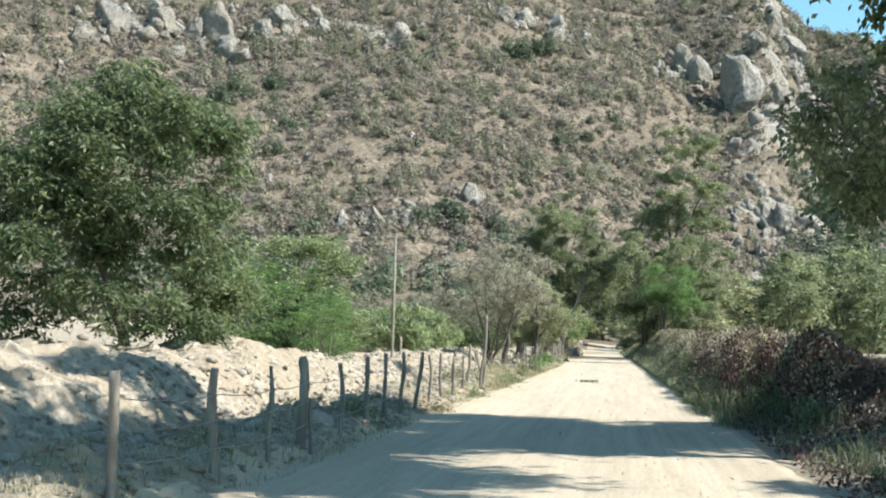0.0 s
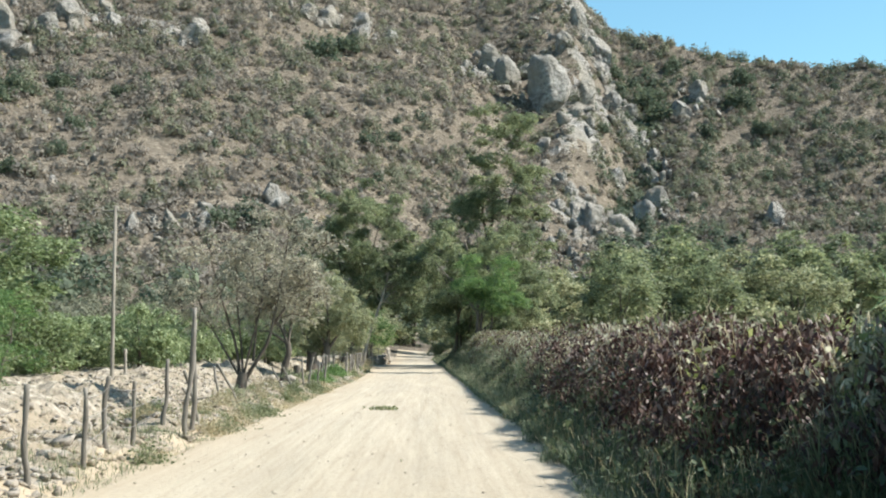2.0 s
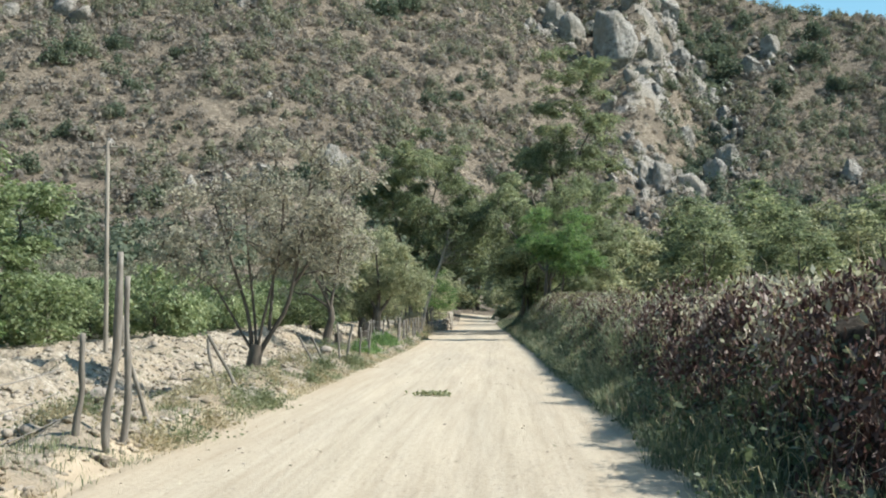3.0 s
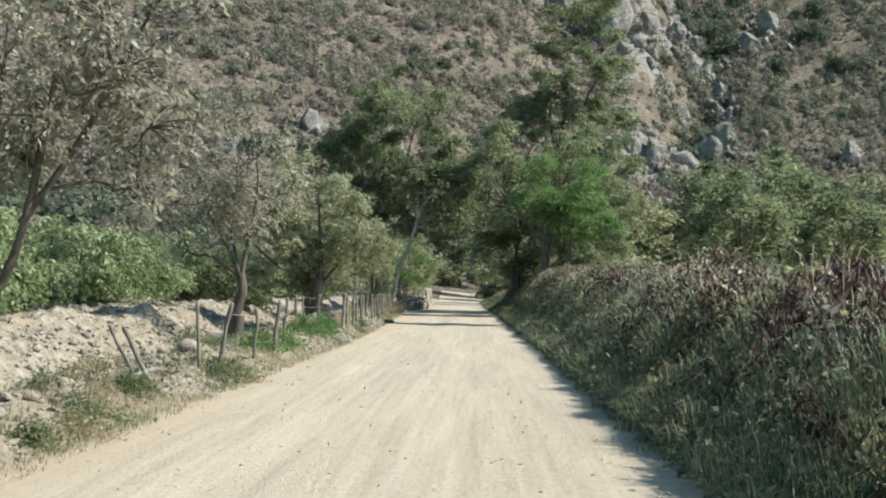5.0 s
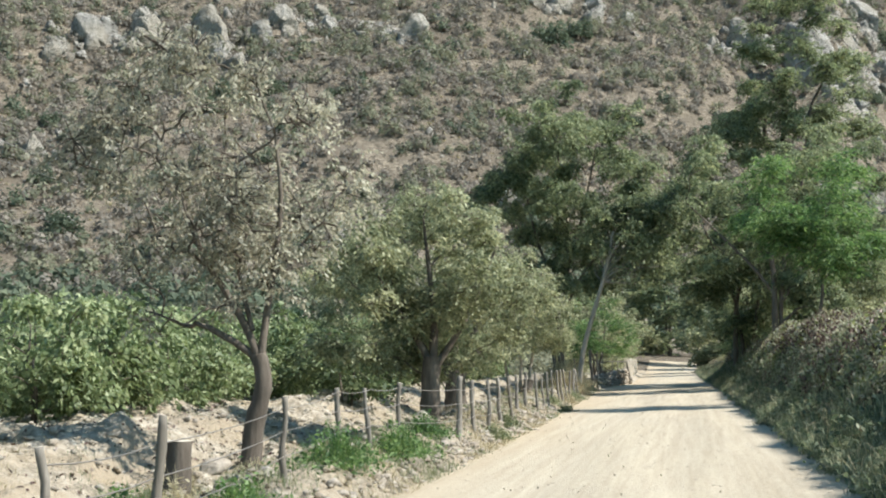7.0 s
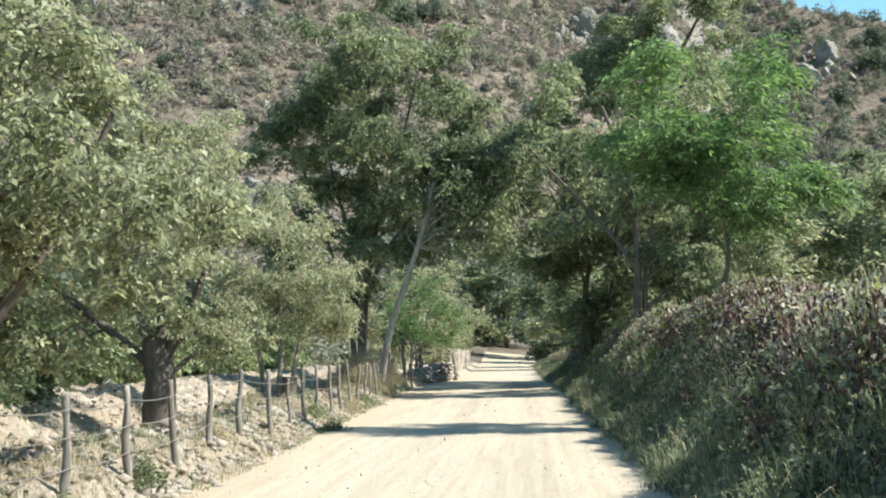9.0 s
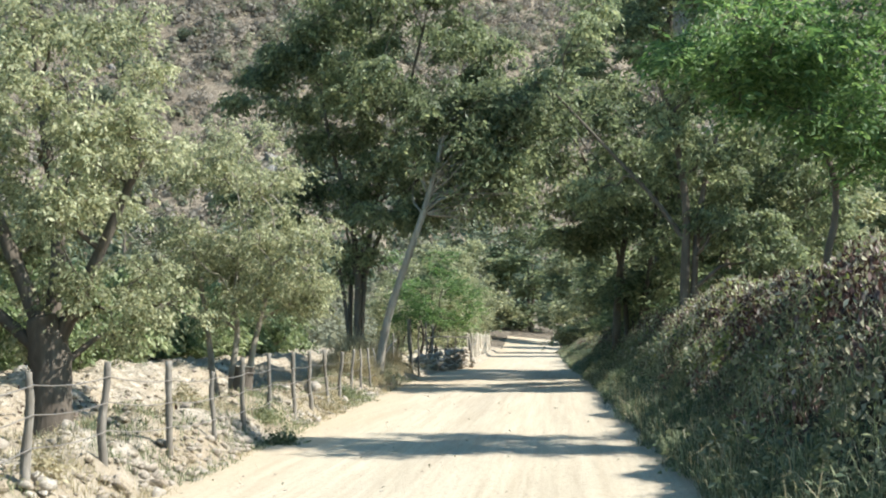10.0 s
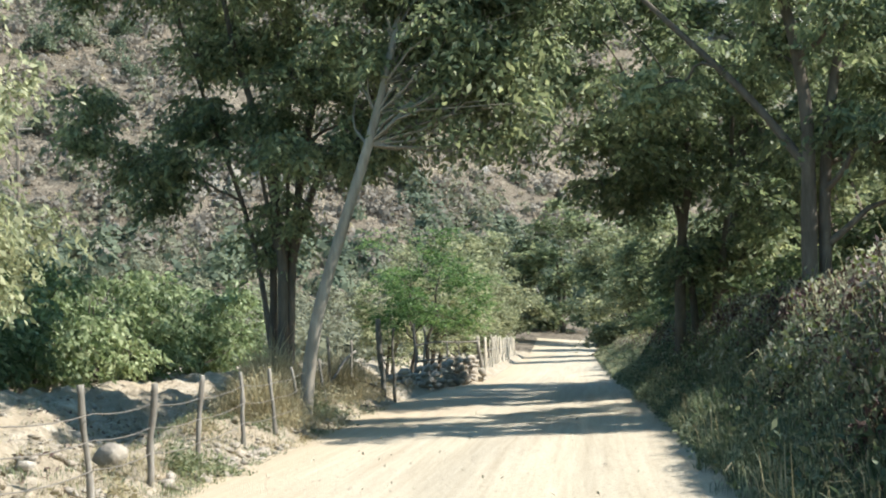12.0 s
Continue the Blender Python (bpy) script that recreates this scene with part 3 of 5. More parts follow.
sz = rng.uniform(1.3, 3.6, len(bx)) * np.concatenate([np.full(150, 1.0), np.full(130, 0.75), np.full(26, 1.3)])
v, f = rock_parts(rng, np.stack([bx, by, hill_z(bx, by) + sz * 0.35], 1), sz, 1.55, 0.35, 2)
tagged(new("spur_slabs", raw_mesh("spur_slabs", v, f, CLIFF)), "upright pale slabs and ledges along the rocky spur", "rocks", kind="stuff")
# lesser blocks heaped about the outcrops
spots = np.array([(o.location.x, o.location.y, o.dimensions.x) for o in scene.objects if o.name.startswith("boulder")])
near = np.repeat(spots, 10, 0)
near[:, :2] += rng.normal(0, 1, (len(near), 2)) * near[:, 2:] * 0.75
sz = near[:, 2] * rng.uniform(0.1, 0.36, len(near))
v, f = rock_parts(rng, np.stack([near[:, 0], near[:, 1], hill_z(near[:, 0], near[:, 1]) + sz * 0.3], 1), sz, 1.0, 0.4, 2)
tagged(new("outcrop_blocks", raw_mesh("outcrop_blocks", v, f, CLIFF)), "broken grey blocks heaped about the outcrops", "rocks", kind="stuff")

# ---- trees ----


def in_crown(rng, n, blobs, hollow=0.55):
    """Points in a few ellipsoids (x, y, z, rx, ry, rz), fewer near their middles."""
    vol = np.array([b[3] * b[4] * b[5] for b in blobs])
    vol = vol ** 0.7
    pick = rng.choice(len(blobs), n, p=vol / vol.sum())
    b = np.array(blobs)[pick]
    d = unit(rng.normal(size=(n, 3))) * (hollow + (1 - hollow) * rng.uniform(0, 1, (n, 1)) ** 0.6)
    return b[:, :3] + d * b[:, 3:]


def tree(name, blobs, leaf, bark, trunk_r=0.2, fork=0.35, stems=((0, 0),), lumps=30, clumps=9, per=40, size=0.16, lump_r=0.7, spread=0.26,
         slim=0.45, droop=0.3, seed=1, bare=0.0, wood=1.0, ragged=0.25, limbs=()):
    """A tree at the origin: tapering stems, limbs that fork towards lumps of the crown, twigs (trunk), and clumps of leaves round the twigs (crown)."""
    rng = np.random.default_rng(seed)
    top = max(b[2] + b[5] for b in blobs)
    big = in_crown(rng, lumps, blobs)
    wooden, pts, rad = [], [], []
    for sx, sy in stems:
        b = blobs[rng.integers(len(blobs))]
        end = np.array([b[0] * 0.6 + sx * 2.2, b[1] * 0.6 + sy * 2.2, top * 0.68])
        p = bend(rng, (sx, sy, -0.25), end, 6, 0.03, 0.0, 2)
        r = trunk_r * np.linspace(1, 0.10, len(p)) ** 0.9
        r[:3] *= np.array([1.5, 1.3, 1.12])
        wooden.append(tube(p, r, 9, rng, 0.05))
        ok = p[:, 2] > top * fork * 0.6
        pts += list(p[ok])
        rad += list(r[ok])
    for r0, r1, way in limbs:
        p = rounded(np.array(way, float), 2)
        r = np.linspace(r0, r1, len(p))
        wooden.append(tube(p, r, 8, rng, 0.05))
        pts += list(p[3:])
        rad += list(r[3:])
    for e in big[np.argsort(np.hypot(big[:, 0], big[:, 1]) + 0.3 * big[:, 2])]:
        P = np.array(pts)
        d = np.linalg.norm(P - e, axis=1)
        k = (d + 1.2 * np.maximum(P[:, 2] - e[2] + 0.45 * d, 0)).argmin()
        r0 = min(rad[k] * 0.62, 0.03 * wood + 0.028 * d[k])
        q = bend(rng, P[k], e, 5, 0.07, 0.06, 1)
        r = np.linspace(max(r0, 0.012 * wood), 0.010 * wood, len(q))
        wooden.append(tube(q, r, 6, rng, 0.04))
        pts += list(q[2:])
        rad += list(r[2:])
    P = np.array(pts)
    c = np.repeat(big, clumps, 0) + unit(rng.normal(size=(lumps * clumps, 3))) * rng.uniform(0, 1, (lumps * clumps, 1)) ** 0.4 * lump_r * 1.25 * np.array([1, 1, 0.62])
    for e in c:
        d = np.linalg.norm(P - e, axis=1)
        if d.min() > 0.2:
            wooden.append(tube(bend(rng, P[d.argmin()], e, 3, 0.08, 0.05, 1), np.linspace(0.010, 0.004, 5) * wood * (1 + trunk_r), 3))
    root = base(name)
    part("trunk", raw_mesh("trunk", *joined(wooden), bark, smooth=True), root)
    live = c[rng.uniform(size=len(c)) >= bare]
    per, size, spread = int(per * 1.35), size * 0.82, spread * 0.6
    m = np.maximum((per / 9 * rng.uniform(1 - ragged * 2, 1 + ragged * 2, len(live))).astype(int), 1)
    foot = np.repeat(live, m, 0)
    foot = foot + rng.normal(size=foot.shape) * np.repeat(rng.uniform(0.3, 0.8, len(live)), m)[:, None] * spread * np.array([1, 1, 0.8])
    # sprays: short hanging twigs with leaves on both sides
    k = len(foot)
    a = rng.uniform(0, 2 * np.pi, k)
    out = np.stack([np.cos(a), np.sin(a), rng.uniform(-0.5, 0.6, k) - 0.25 * droop], 1)
    length = (size * rng.uniform(1.4, 3.2, k) + spread * 0.5)[:, None]
    side = np.stack([-np.sin(a), np.cos(a), np.zeros(k)], 1)
    step = np.tile(np.linspace(0.1, 1, 9), k)[:, None]
    hang = np.array([0, 0, -1.0])
    rep = lambda q: np.repeat(q, 9, 0)
    cc = rep(foot) + rep(out * length) * step + hang * rep(length) * step ** 2 * 0.35 * droop + rng.normal(0, size * 0.18, (k * 9, 3))
    turn = np.where(np.tile(np.arange(9) % 2, k) == 0, 1.0, -1.0)[:, None]
    bias = unit(rep(side) * turn * 0.9 + rep(out) * 0.7 + hang * 0.7 * droop)
    cc = cc + bias * size * 0.4
    part("crown", raw_mesh("crown", *leaves(rng, cc, size, slim, droop * 0.3, bias=bias), leaf), root)
    return root


def place(ob, x, y, rz=0.0, scale=1.0, label="", category="tree", group="", dz=0.0):
    ob.matrix_basis = Matrix.Translation((x, y, float(ground_z(x, y)) + dz)) @ pose(0, 0, 0, 0, 0, rz) @ Matrix.Diagonal((scale, scale, scale, 1))
    return tagged(ob, label, category, group)


def again(ob, x, y, rz, scale):
    m = Matrix.Translation((x, y, float(ground_z(x, y)))) @ pose(0, 0, 0, 0, 0, rz) @ Matrix.Diagonal((scale / ob.scale[0],) * 3 + (1,))
    return copy_thing(ob, m)


# single trees along the road
place(tree("tree", [(0.2, 0, 5.6, 3.0, 2.8, 2.7), (0.4, -0.3, 2.0, 3.4, 3.0, 1.9), (-3.2, -0.5, 3.0, 2.6, 2.6, 2.8)], LEAF_DARK, BARK, 0.16, 0.2, lumps=110, clumps=9, per=46, size=0.27, lump_r=0.62, spread=0.28, slim=0.3, droop=0.8, seed=11), -14.2, 36, 20,
      label="dense dark green tree with drooping leaves behind the fence")
place(tree("tree", [(0, 0, 4.1, 2.3, 2.1, 2.5), (0.3, 0, 2.0, 2.2, 2.2, 1.6)], LEAF_ORCHARD, BARK, 0.14, 0.2, lumps=34, clumps=8, per=36, size=0.22, lump_r=0.5, seed=12), -15.2, 61, 0, label="medium green leafy tree beside the utility pole")
place(tree("tree", [(0, 0, 4.4, 2.2, 2.2, 2.6), (1.4, 0.4, 2.2, 1.9, 1.8, 1.9)], LEAF_ORCHARD, BARK, 0.14, 0.2, lumps=34, clumps=8, per=36, size=0.22, lump_r=0.5, seed=13), -16.8, 69, 0, label="tall leafy green tree at the orchard's edge")
for x, y, k in ((-11.8, 50.5, 0), (-12.8, 56, 1), (-13.2, 45, 2)):
    place(tree("shrub", [(0, 0, 1.25, 1.4, 1.4, 1.25)], LEAF_GREEN, BARK, 0.04, 0.1, ((0, 0), (0.2, 0.1), (-0.2, 0.15)), lumps=18, clumps=7, per=44, size=0.13, lump_r=0.35, spread=0.2, slim=0.22, seed=14 + k), x, y, 0, 1.0 + 0.15 * k, "bright green feathery shrub on the stony bank", "shrub", "feathery shrubs")
place(tree("tree", [(1.3, 0, 4.6, 1.5, 1.6, 1.7), (-0.9, 0, 3.6, 1.5, 1.4, 1.6), (1.6, 0, 3.3, 0.9, 1.2, 1.0)], LEAF_DRY, BARK, 0.1, 0.12, (), lumps=54, clumps=9, per=34, size=0.12, lump_r=0.5, spread=0.2, droop=0.9, seed=16, bare=0.2, wood=1.5, limbs=[(0.24, 0.15, [(-0.02, 0, -0.3), (0.0, 0, 0.1), (0.05, 0, 0.5), (0.12, 0, 0.85)]), (0.045, 0.012, [(0.1, 0.05, 0.7), (0.0, 0.2, 1.8), (-0.15, 0.2, 3.0), (-0.2, 0.1, 4.6)]), (0.045, 0.012, [(0.12, 0, 0.75), (0.4, -0.15, 1.9), (0.75, -0.2, 3.2), (0.8, -0.1, 4.8)]), (0.04, 0.012, [(0.05, 0, 0.6), (-0.5, -0.1, 1.6), (-1.1, 0, 2.6), (-1.6, 0, 3.8)]), (0.075, 0.02, [(0.15, 0, 0.6), (0.45, 0, 1.1), (0.86, 0, 1.7), (1.08, 0, 2.6), (1.29, 0, 3.9), (1.5, 0.1, 5.2)]), (0.06, 0.02, [(0.0, 0.05, 0.6), (-0.1, 0.1, 1.6), (-0.5, 0.1, 2.8), (-0.9, 0, 4.2)]), (0.05, 0.015, [(0.95, 0, 2.2), (1.6, 0.1, 3.2), (2.2, 0.1, 4.4)]), (0.05, 0.015, [(0.4, 0.1, 1.2), (0.5, 0.3, 2.6), (0.3, 0.4, 4.4)])]), -5.95, 58.8, 0,
      label="sparse half-dry tree with spreading grey branches on a thick stump")
place(tree("tree", [(-1.0, 0, 5.3, 1.9, 1.8, 2.2), (0.8, 0, 5.0, 1.4, 1.4, 1.8), (0, 0, 3.3, 1.7, 1.6, 1.3)], LEAF_DRY, BARK, 0.1, 0.15, (), lumps=64, clumps=10, per=30, size=0.125, lump_r=0.5, spread=0.22, droop=1.1, seed=17, bare=0.3, wood=1.7, limbs=[(0.2, 0.13, [(0.2, 0, -0.3), (0.2, 0, 0.1), (0.3, 0, 0.8), (0.5, 0, 1.4), (0.4, 0, 1.9)]), (0.09, 0.02, [(0.45, 0, 1.7), (0.1, 0, 2.6), (-0.7, 0, 3.8), (-1.1, 0, 5.6)]), (0.08, 0.02, [(0.42, 0, 1.8), (0.6, 0.1, 3.0), (0.9, 0, 4.4), (0.8, 0, 5.6)]), (0.05, 0.015, [(0.3, 0, 2.3), (-0.1, 0.3, 3.6), (-0.2, 0.4, 5.4)])]), -7.6, 83.5, 0,
      label="thinning grey-green tree with a thick crooked trunk")
place(tree("tree", [(-0.9, 0, 5.6, 2.9, 2.8, 2.6), (1.4, -0.5, 3.9, 2.0, 2.2, 1.9), (-3.1, 0, 3.8, 1.9, 2.0, 2.0), (-0.3, 0.9, 2.7, 2.4, 1.5, 1.3)], LEAF_OLIVE, BARK, 0.17, 0.2, (), lumps=92, clumps=9, per=64, size=0.115, lump_r=0.5, spread=0.25, droop=1.0, seed=18,
           limbs=[(0.42, 0.30, [(-0.05, 0, -0.4), (0, 0, 0.2), (0.05, 0, 0.9), (0.0, 0, 1.6), (-0.1, 0, 2.0)]), (0.17, 0.03, [(-0.1, 0, 1.8), (-0.7, 0.1, 3.0), (-1.4, 0.2, 4.6), (-1.7, 0.2, 6.6)]), (0.16, 0.03, [(0.0, 0, 1.7), (0.1, 0.2, 3.2), (-0.3, 0.3, 5.2), (-0.5, 0.2, 7.2)]), (0.14, 0.03, [(0.1, 0, 1.5), (0.7, -0.2, 2.6), (1.3, -0.4, 3.8), (1.9, -0.5, 5.0)]), (0.12, 0.03, [(-0.2, 0, 1.5), (-1.3, 0, 2.4), (-2.6, 0, 3.4), (-3.4, 0, 4.6)])]), -8.1, 106.5, 0,
      label="broad sunlit olive-green tree with a dark trunk")
place(tree("tree", [(-0.2, 0.2, 3.9, 2.0, 1.9, 1.6), (1.3, 0.6, 3.2, 1.5, 1.5, 1.3), (-1.4, 0, 2.8, 1.5, 1.4, 1.4), (0.4, 0.6, 2.2, 1.7, 1.4, 0.9)], LEAF_OLIVE, BARK, 0.2, 0.15, (), lumps=74, clumps=9, per=56, size=0.125, lump_r=0.42, spread=0.24, droop=0.9, seed=26,
           limbs=[(0.27, 0.19, [(-0.04, 0, -0.3), (0, 0, 0.1), (0.05, 0, 0.6), (0.06, 0, 1.2), (0.12, 0, 1.6)]), (0.11, 0.02, [(0.1, 0, 1.4), (-0.3, 0.1, 2.2), (-1.0, 0.1, 3.2), (-1.4, 0.1, 4.2)]), (0.12, 0.02, [(0.12, 0, 1.4), (0.2, 0.1, 2.4), (0.1, 0.2, 3.4), (0.0, 0.2, 4.8)]), (0.10, 0.02, [(0.15, 0, 1.3), (0.7, 0.2, 2.1), (1.2, 0.4, 3.0), (1.6, 0.5, 4.0)])]), -5.95, 91.5, 0,
      label="olive-green tree on a thick gnarled dark trunk by the fence")
place(tree("tree", [(0.2, 0, 4.2, 1.7, 1.7, 1.8), (0.9, 0, 3.1, 1.4, 1.5, 1.2), (-0.8, 0, 2.9, 1.3, 1.3, 1.3)], LEAF_OLIVE, PALEBARK, 0.09, 0.12, ((0, 0), (0.3, 0.1), (-0.25, 0.15)), lumps=60, clumps=9, per=54, size=0.105, lump_r=0.42, spread=0.22, droop=1.1, seed=19, wood=1.3), -6.6, 112.5, 0,
      label="many-stemmed grey-green tree behind the fence")
place(tree("tree", [(1.2, 0, 12.0, 4.4, 4.2, 4.4), (3.2, -1, 8.0, 3.6, 3.4, 2.0), (-2.2, 1, 10.0, 3.0, 3.0, 3.0), (5.6, 0, 9.4, 2.4, 2.8, 2.0), (1.8, -1.2, 6.2, 2.2, 1.8, 1.2), (4.9, 0, 7.0, 1.8, 1.9, 1.1), (-3.2, 0.6, 6.6, 1.9, 1.8, 1.7), (-0.8, 0.6, 7.2, 1.8, 1.8, 1.6), (0.2, 0.4, 3.9, 1.0, 0.9, 1.1), (0.9, 0, 14.0, 3.0, 3.0, 2.3)], LEAF_MID, BARK, 0.15, 0.35, (), lumps=126, clumps=9, per=70, size=0.23, slim=0.4, lump_r=0.62, spread=0.26, droop=1.0, seed=20, wood=1.5,
           limbs=[(0.15, 0.04, [(0, 0, -0.3), (0.02, 0, 1.9), (0.08, 0, 3.9), (-0.26, 0, 5.9), (-0.62, 0.2, 7.2), (-1.1, 0.3, 8.6), (-1.5, 0.4, 11.5)]), (0.13, 0.04, [(0.1, 0.2, -0.3), (0.12, 0.2, 2.0), (0.3, 0.2, 4.2), (0.53, 0.3, 5.8), (0.98, 0.3, 7.8), (1.5, 0.2, 8.9), (2.4, 0, 12.5)]), (0.11, 0.04, [(-0.3, 0.5, -0.3), (-0.33, 0.5, 2.5), (-0.2, 0.6, 5.0), (0.1, 0.7, 8.0), (0.4, 0.8, 13.0)]), (0.07, 0.02, [(0.05, 0.1, 3.2), (-0.3, 0.2, 4.6), (-0.5, 0.2, 6.0), (-0.9, 0.3, 8.4)]), (0.06, 0.02, [(0.1, 0.2, 3.4), (0.2, 0.2, 5.0), (0.1, 0.3, 7.0), (0.0, 0.3, 9.5)]), (0.08, 0.03, [(-0.2, 0.1, -0.3), (-0.35, 0.2, 2.2), (-0.8, 0.3, 4.6), (-1.7, 0.4, 7.0), (-2.6, 0.5, 10.0)]), (0.10, 0.03, [(0.05, 0.3, 3.0), (0.9, 0, 5.4), (2.2, -0.4, 7.0), (4.0, -0.6, 8.6)])]), -6.9, 131, 0,
      label="tall dark many-stemmed tree leaning over the road")
place(tree("tree", [(2.0, 0, 18.5, 4.2, 4.2, 6.8), (-1.2, 0, 12.5, 3.6, 3.4, 3.4), (4.5, 0, 12, 2.6, 2.6, 3.0)], LEAF_MID, BARK, 0.34, 0.3, ((0, 0), (0.6, 0.5), (1.2, 0.2)), lumps=74, clumps=10, per=64, size=0.26, slim=0.4, lump_r=0.7, spread=0.28, droop=0.6, seed=21, wood=1.8), 5.0, 142, 0,
      label="very tall airy tree with several upright limbs")
place(tree("tree", [(-2.2, 1.0, 9.4, 4.2, 4.0, 2.6), (2.2, 1, 8.6, 3.6, 3.6, 3.6), (2.8, 0, 4.6, 2.2, 2.2, 2.0), (-2.6, 0.6, 6.4, 2.6, 2.2, 1.3), (3.5, 4, 6.5, 2.6, 3.0, 2.4), (0.5, 1.2, 5.2, 1.5, 1.5, 1.2)], LEAF_MID, BARK, 0.27, 0.4, (), lumps=80, clumps=9, per=60, size=0.22, slim=0.4, lump_r=0.62, spread=0.26, droop=1.0, seed=22, wood=1.5,
           limbs=[(0.19, 0.06, [(-0.36, 0, -0.5), (-0.37, 0, 1.6), (-0.28, 0, 3.6), (-0.24, 0, 5.2), (-0.7, 0.3, 8.0), (-1.4, 0.6, 10.0)]), (0.15, 0.05, [(-0.06, 0.1, -0.5), (-0.08, 0.1, 1.6), (0.0, 0.1, 3.6), (0.3, 0.1, 5.6), (1.1, 0.5, 8.4), (1.8, 0.8, 10.2)]), (0.10, 0.03, [(-0.3, 0, 3.8), (-1.2, 0.3, 5.2), (-2.6, 0.8, 6.8), (-4.2, 1.0, 8.6)])]), 4.3, 126, 0,
      label="dark tree whose boughs arch over the road")
place(tree("tree", [(-1.8, -3.0, 8.8, 4.2, 2.6, 2.4), (0.6, -1, 6.0, 2.0, 2.0, 2.4), (-1.2, -1.0, 6.0, 2.0, 1.8, 1.1), (0.9, 0.4, 3.0, 1.3, 1.3, 1.5), (0.7, 7.6, 8.4, 2.8, 4.2, 2.2)], LEAF_MID, BARK, 0.2, 0.35, (), lumps=84, clumps=11, per=40, size=0.27, lump_r=0.72, spread=0.3, droop=0.8, seed=27, wood=1.4,
           limbs=[(0.20, 0.05, [(-0.5, 0, -0.3), (-0.45, 0, 1.5), (-0.35, 0, 3.8), (0.1, -0.3, 6.0), (-0.5, -1.2, 8.6)]), (0.16, 0.05, [(0.4, 0.2, -0.3), (0.5, 0.2, 2.0), (1.0, 0.1, 4.4), (1.2, -0.4, 7.2)]), (0.13, 0.04, [(0, 0.4, -0.3), (-0.02, 0.4, 2.6), (-0.5, -0.2, 5.4), (-1.8, -1.8, 8.4)])]), 2.9, 138, 0,
      label="slender dark tree beside the end of the hedge")
place(tree("tree", [(-0.3, 0, 5.8, 2.0, 2.0, 1.9), (0.2, 0, 4.3, 2.0, 1.9, 1.0), (-1.7, -0.3, 5.0, 1.2, 1.5, 1.1)], LEAF_GREEN, BARK, 0.1, 0.4, lumps=52, clumps=9, per=40, size=0.2, lump_r=0.44, spread=0.24, slim=0.26, droop=0.6, seed=23), 4.3, 106.3, 0,
      label="bright green feathery tree above the hedge")
place(tree("tree", [(-5.2, -7.4, 4.7, 1.6, 2.0, 1.7), (-3.0, -6.8, 4.6, 1.8, 2.2, 1.7), (-1.5, -5, 9.6, 3.6, 3.2, 2.0), (-1.9, -4.4, 6.4, 2.0, 2.4, 2.4), (-4.0, -6.0, 3.6, 1.5, 1.6, 0.8), (-2.2, -5.6, 3.4, 1.4, 1.6, 0.9)], LEAF_MID, BARK, 0.22, 0.3, (), lumps=84, clumps=8, per=44, size=0.18, lump_r=0.7, spread=0.3, slim=0.45, droop=1.1, seed=24, wood=1.3,
           limbs=[(0.34, 0.12, [(0, 0, -0.4), (-0.05, -0.1, 1.2), (-0.3, -0.5, 3.0), (-0.9, -1.4, 5.0), (-1.4, -2.6, 7.0), (-1.5, -4.0, 9.4)]), (0.14, 0.03, [(-0.7, -1.2, 4.4), (-1.6, -3.0, 5.2), (-3.0, -5.2, 5.6), (-4.8, -7.0, 5.2)])]), 9.3, 29.6, 0,
      label="large dark tree with drooping leaf clusters shading the road")
place(tree("tree", [(-5.0, 2.5, 12.2, 4.6, 5.0, 2.3), (-2.2, 2.2, 9.4, 3.5, 5.2, 2.4), (-1.0, 2.6, 12.6, 4.0, 5.6, 2.2), (-3.0, -4.5, 13, 4.5, 4, 2.0), (4.5, -3.5, 8.2, 3.2, 4.5, 1.8), (4.0, 3.5, 8.8, 3.4, 4.0, 1.8), (-6.0, -8.0, 12.0, 4.0, 4.0, 2.0), (-3.5, -6.5, 10.6, 3.8, 4.6, 1.6)], LEAF_DARK, BARK, 0.3, 0.3, lumps=185, clumps=10, per=64, size=0.32, lump_r=0.75, spread=0.34, droop=1.0, seed=29, wood=1.3), 9.0, 20.5, 0,
      label="tall dark tree whose shade falls across the road")
place(tree("tree", [(0, 0, 5.6, 3.4, 4.5, 2.6), (-1.8, -2.5, 8.0, 3.2, 4.2, 2.0), (-1.6, 4.0, 7.6, 3.0, 3.8, 2.2), (-2.4, 0.5, 3.4, 1.6, 3.4, 1.6)], LEAF_MID, BARK, 0.22, 0.3, ((0, 0), (0.5, 0.6)), lumps=70, clumps=8, per=64, size=0.27, lump_r=0.68, spread=0.3, droop=0.8, seed=35, wood=1.4), 8.2, 141.5, 0,
      label="broad dark tree behind the end of the hedge")
us = tree("shrub", [(0, 0, 1.1, 1.5, 1.5, 1.1)], LEAF_DARK, BARK, 0.05, 0.1, ((0, 0), (0.2, 0.1)), lumps=20, clumps=7, per=34, size=0.19, lump_r=0.4, spread=0.24, droop=0.6, seed=28)
place(us, -10.6, 101, 0, 1.0, "low dark green shrub under the roadside trees", "shrub", "undergrowth")
for k, (x, y, s) in enumerate(((-10.9, 104.5, 0.8), (6.0, 130, 1.2), (5.2, 135, 1.1), (4.6, 147, 1.2), (5.0, 155, 1.3), (4.4, 164, 1.2))):
    again(us, x, y, k * 77, s)
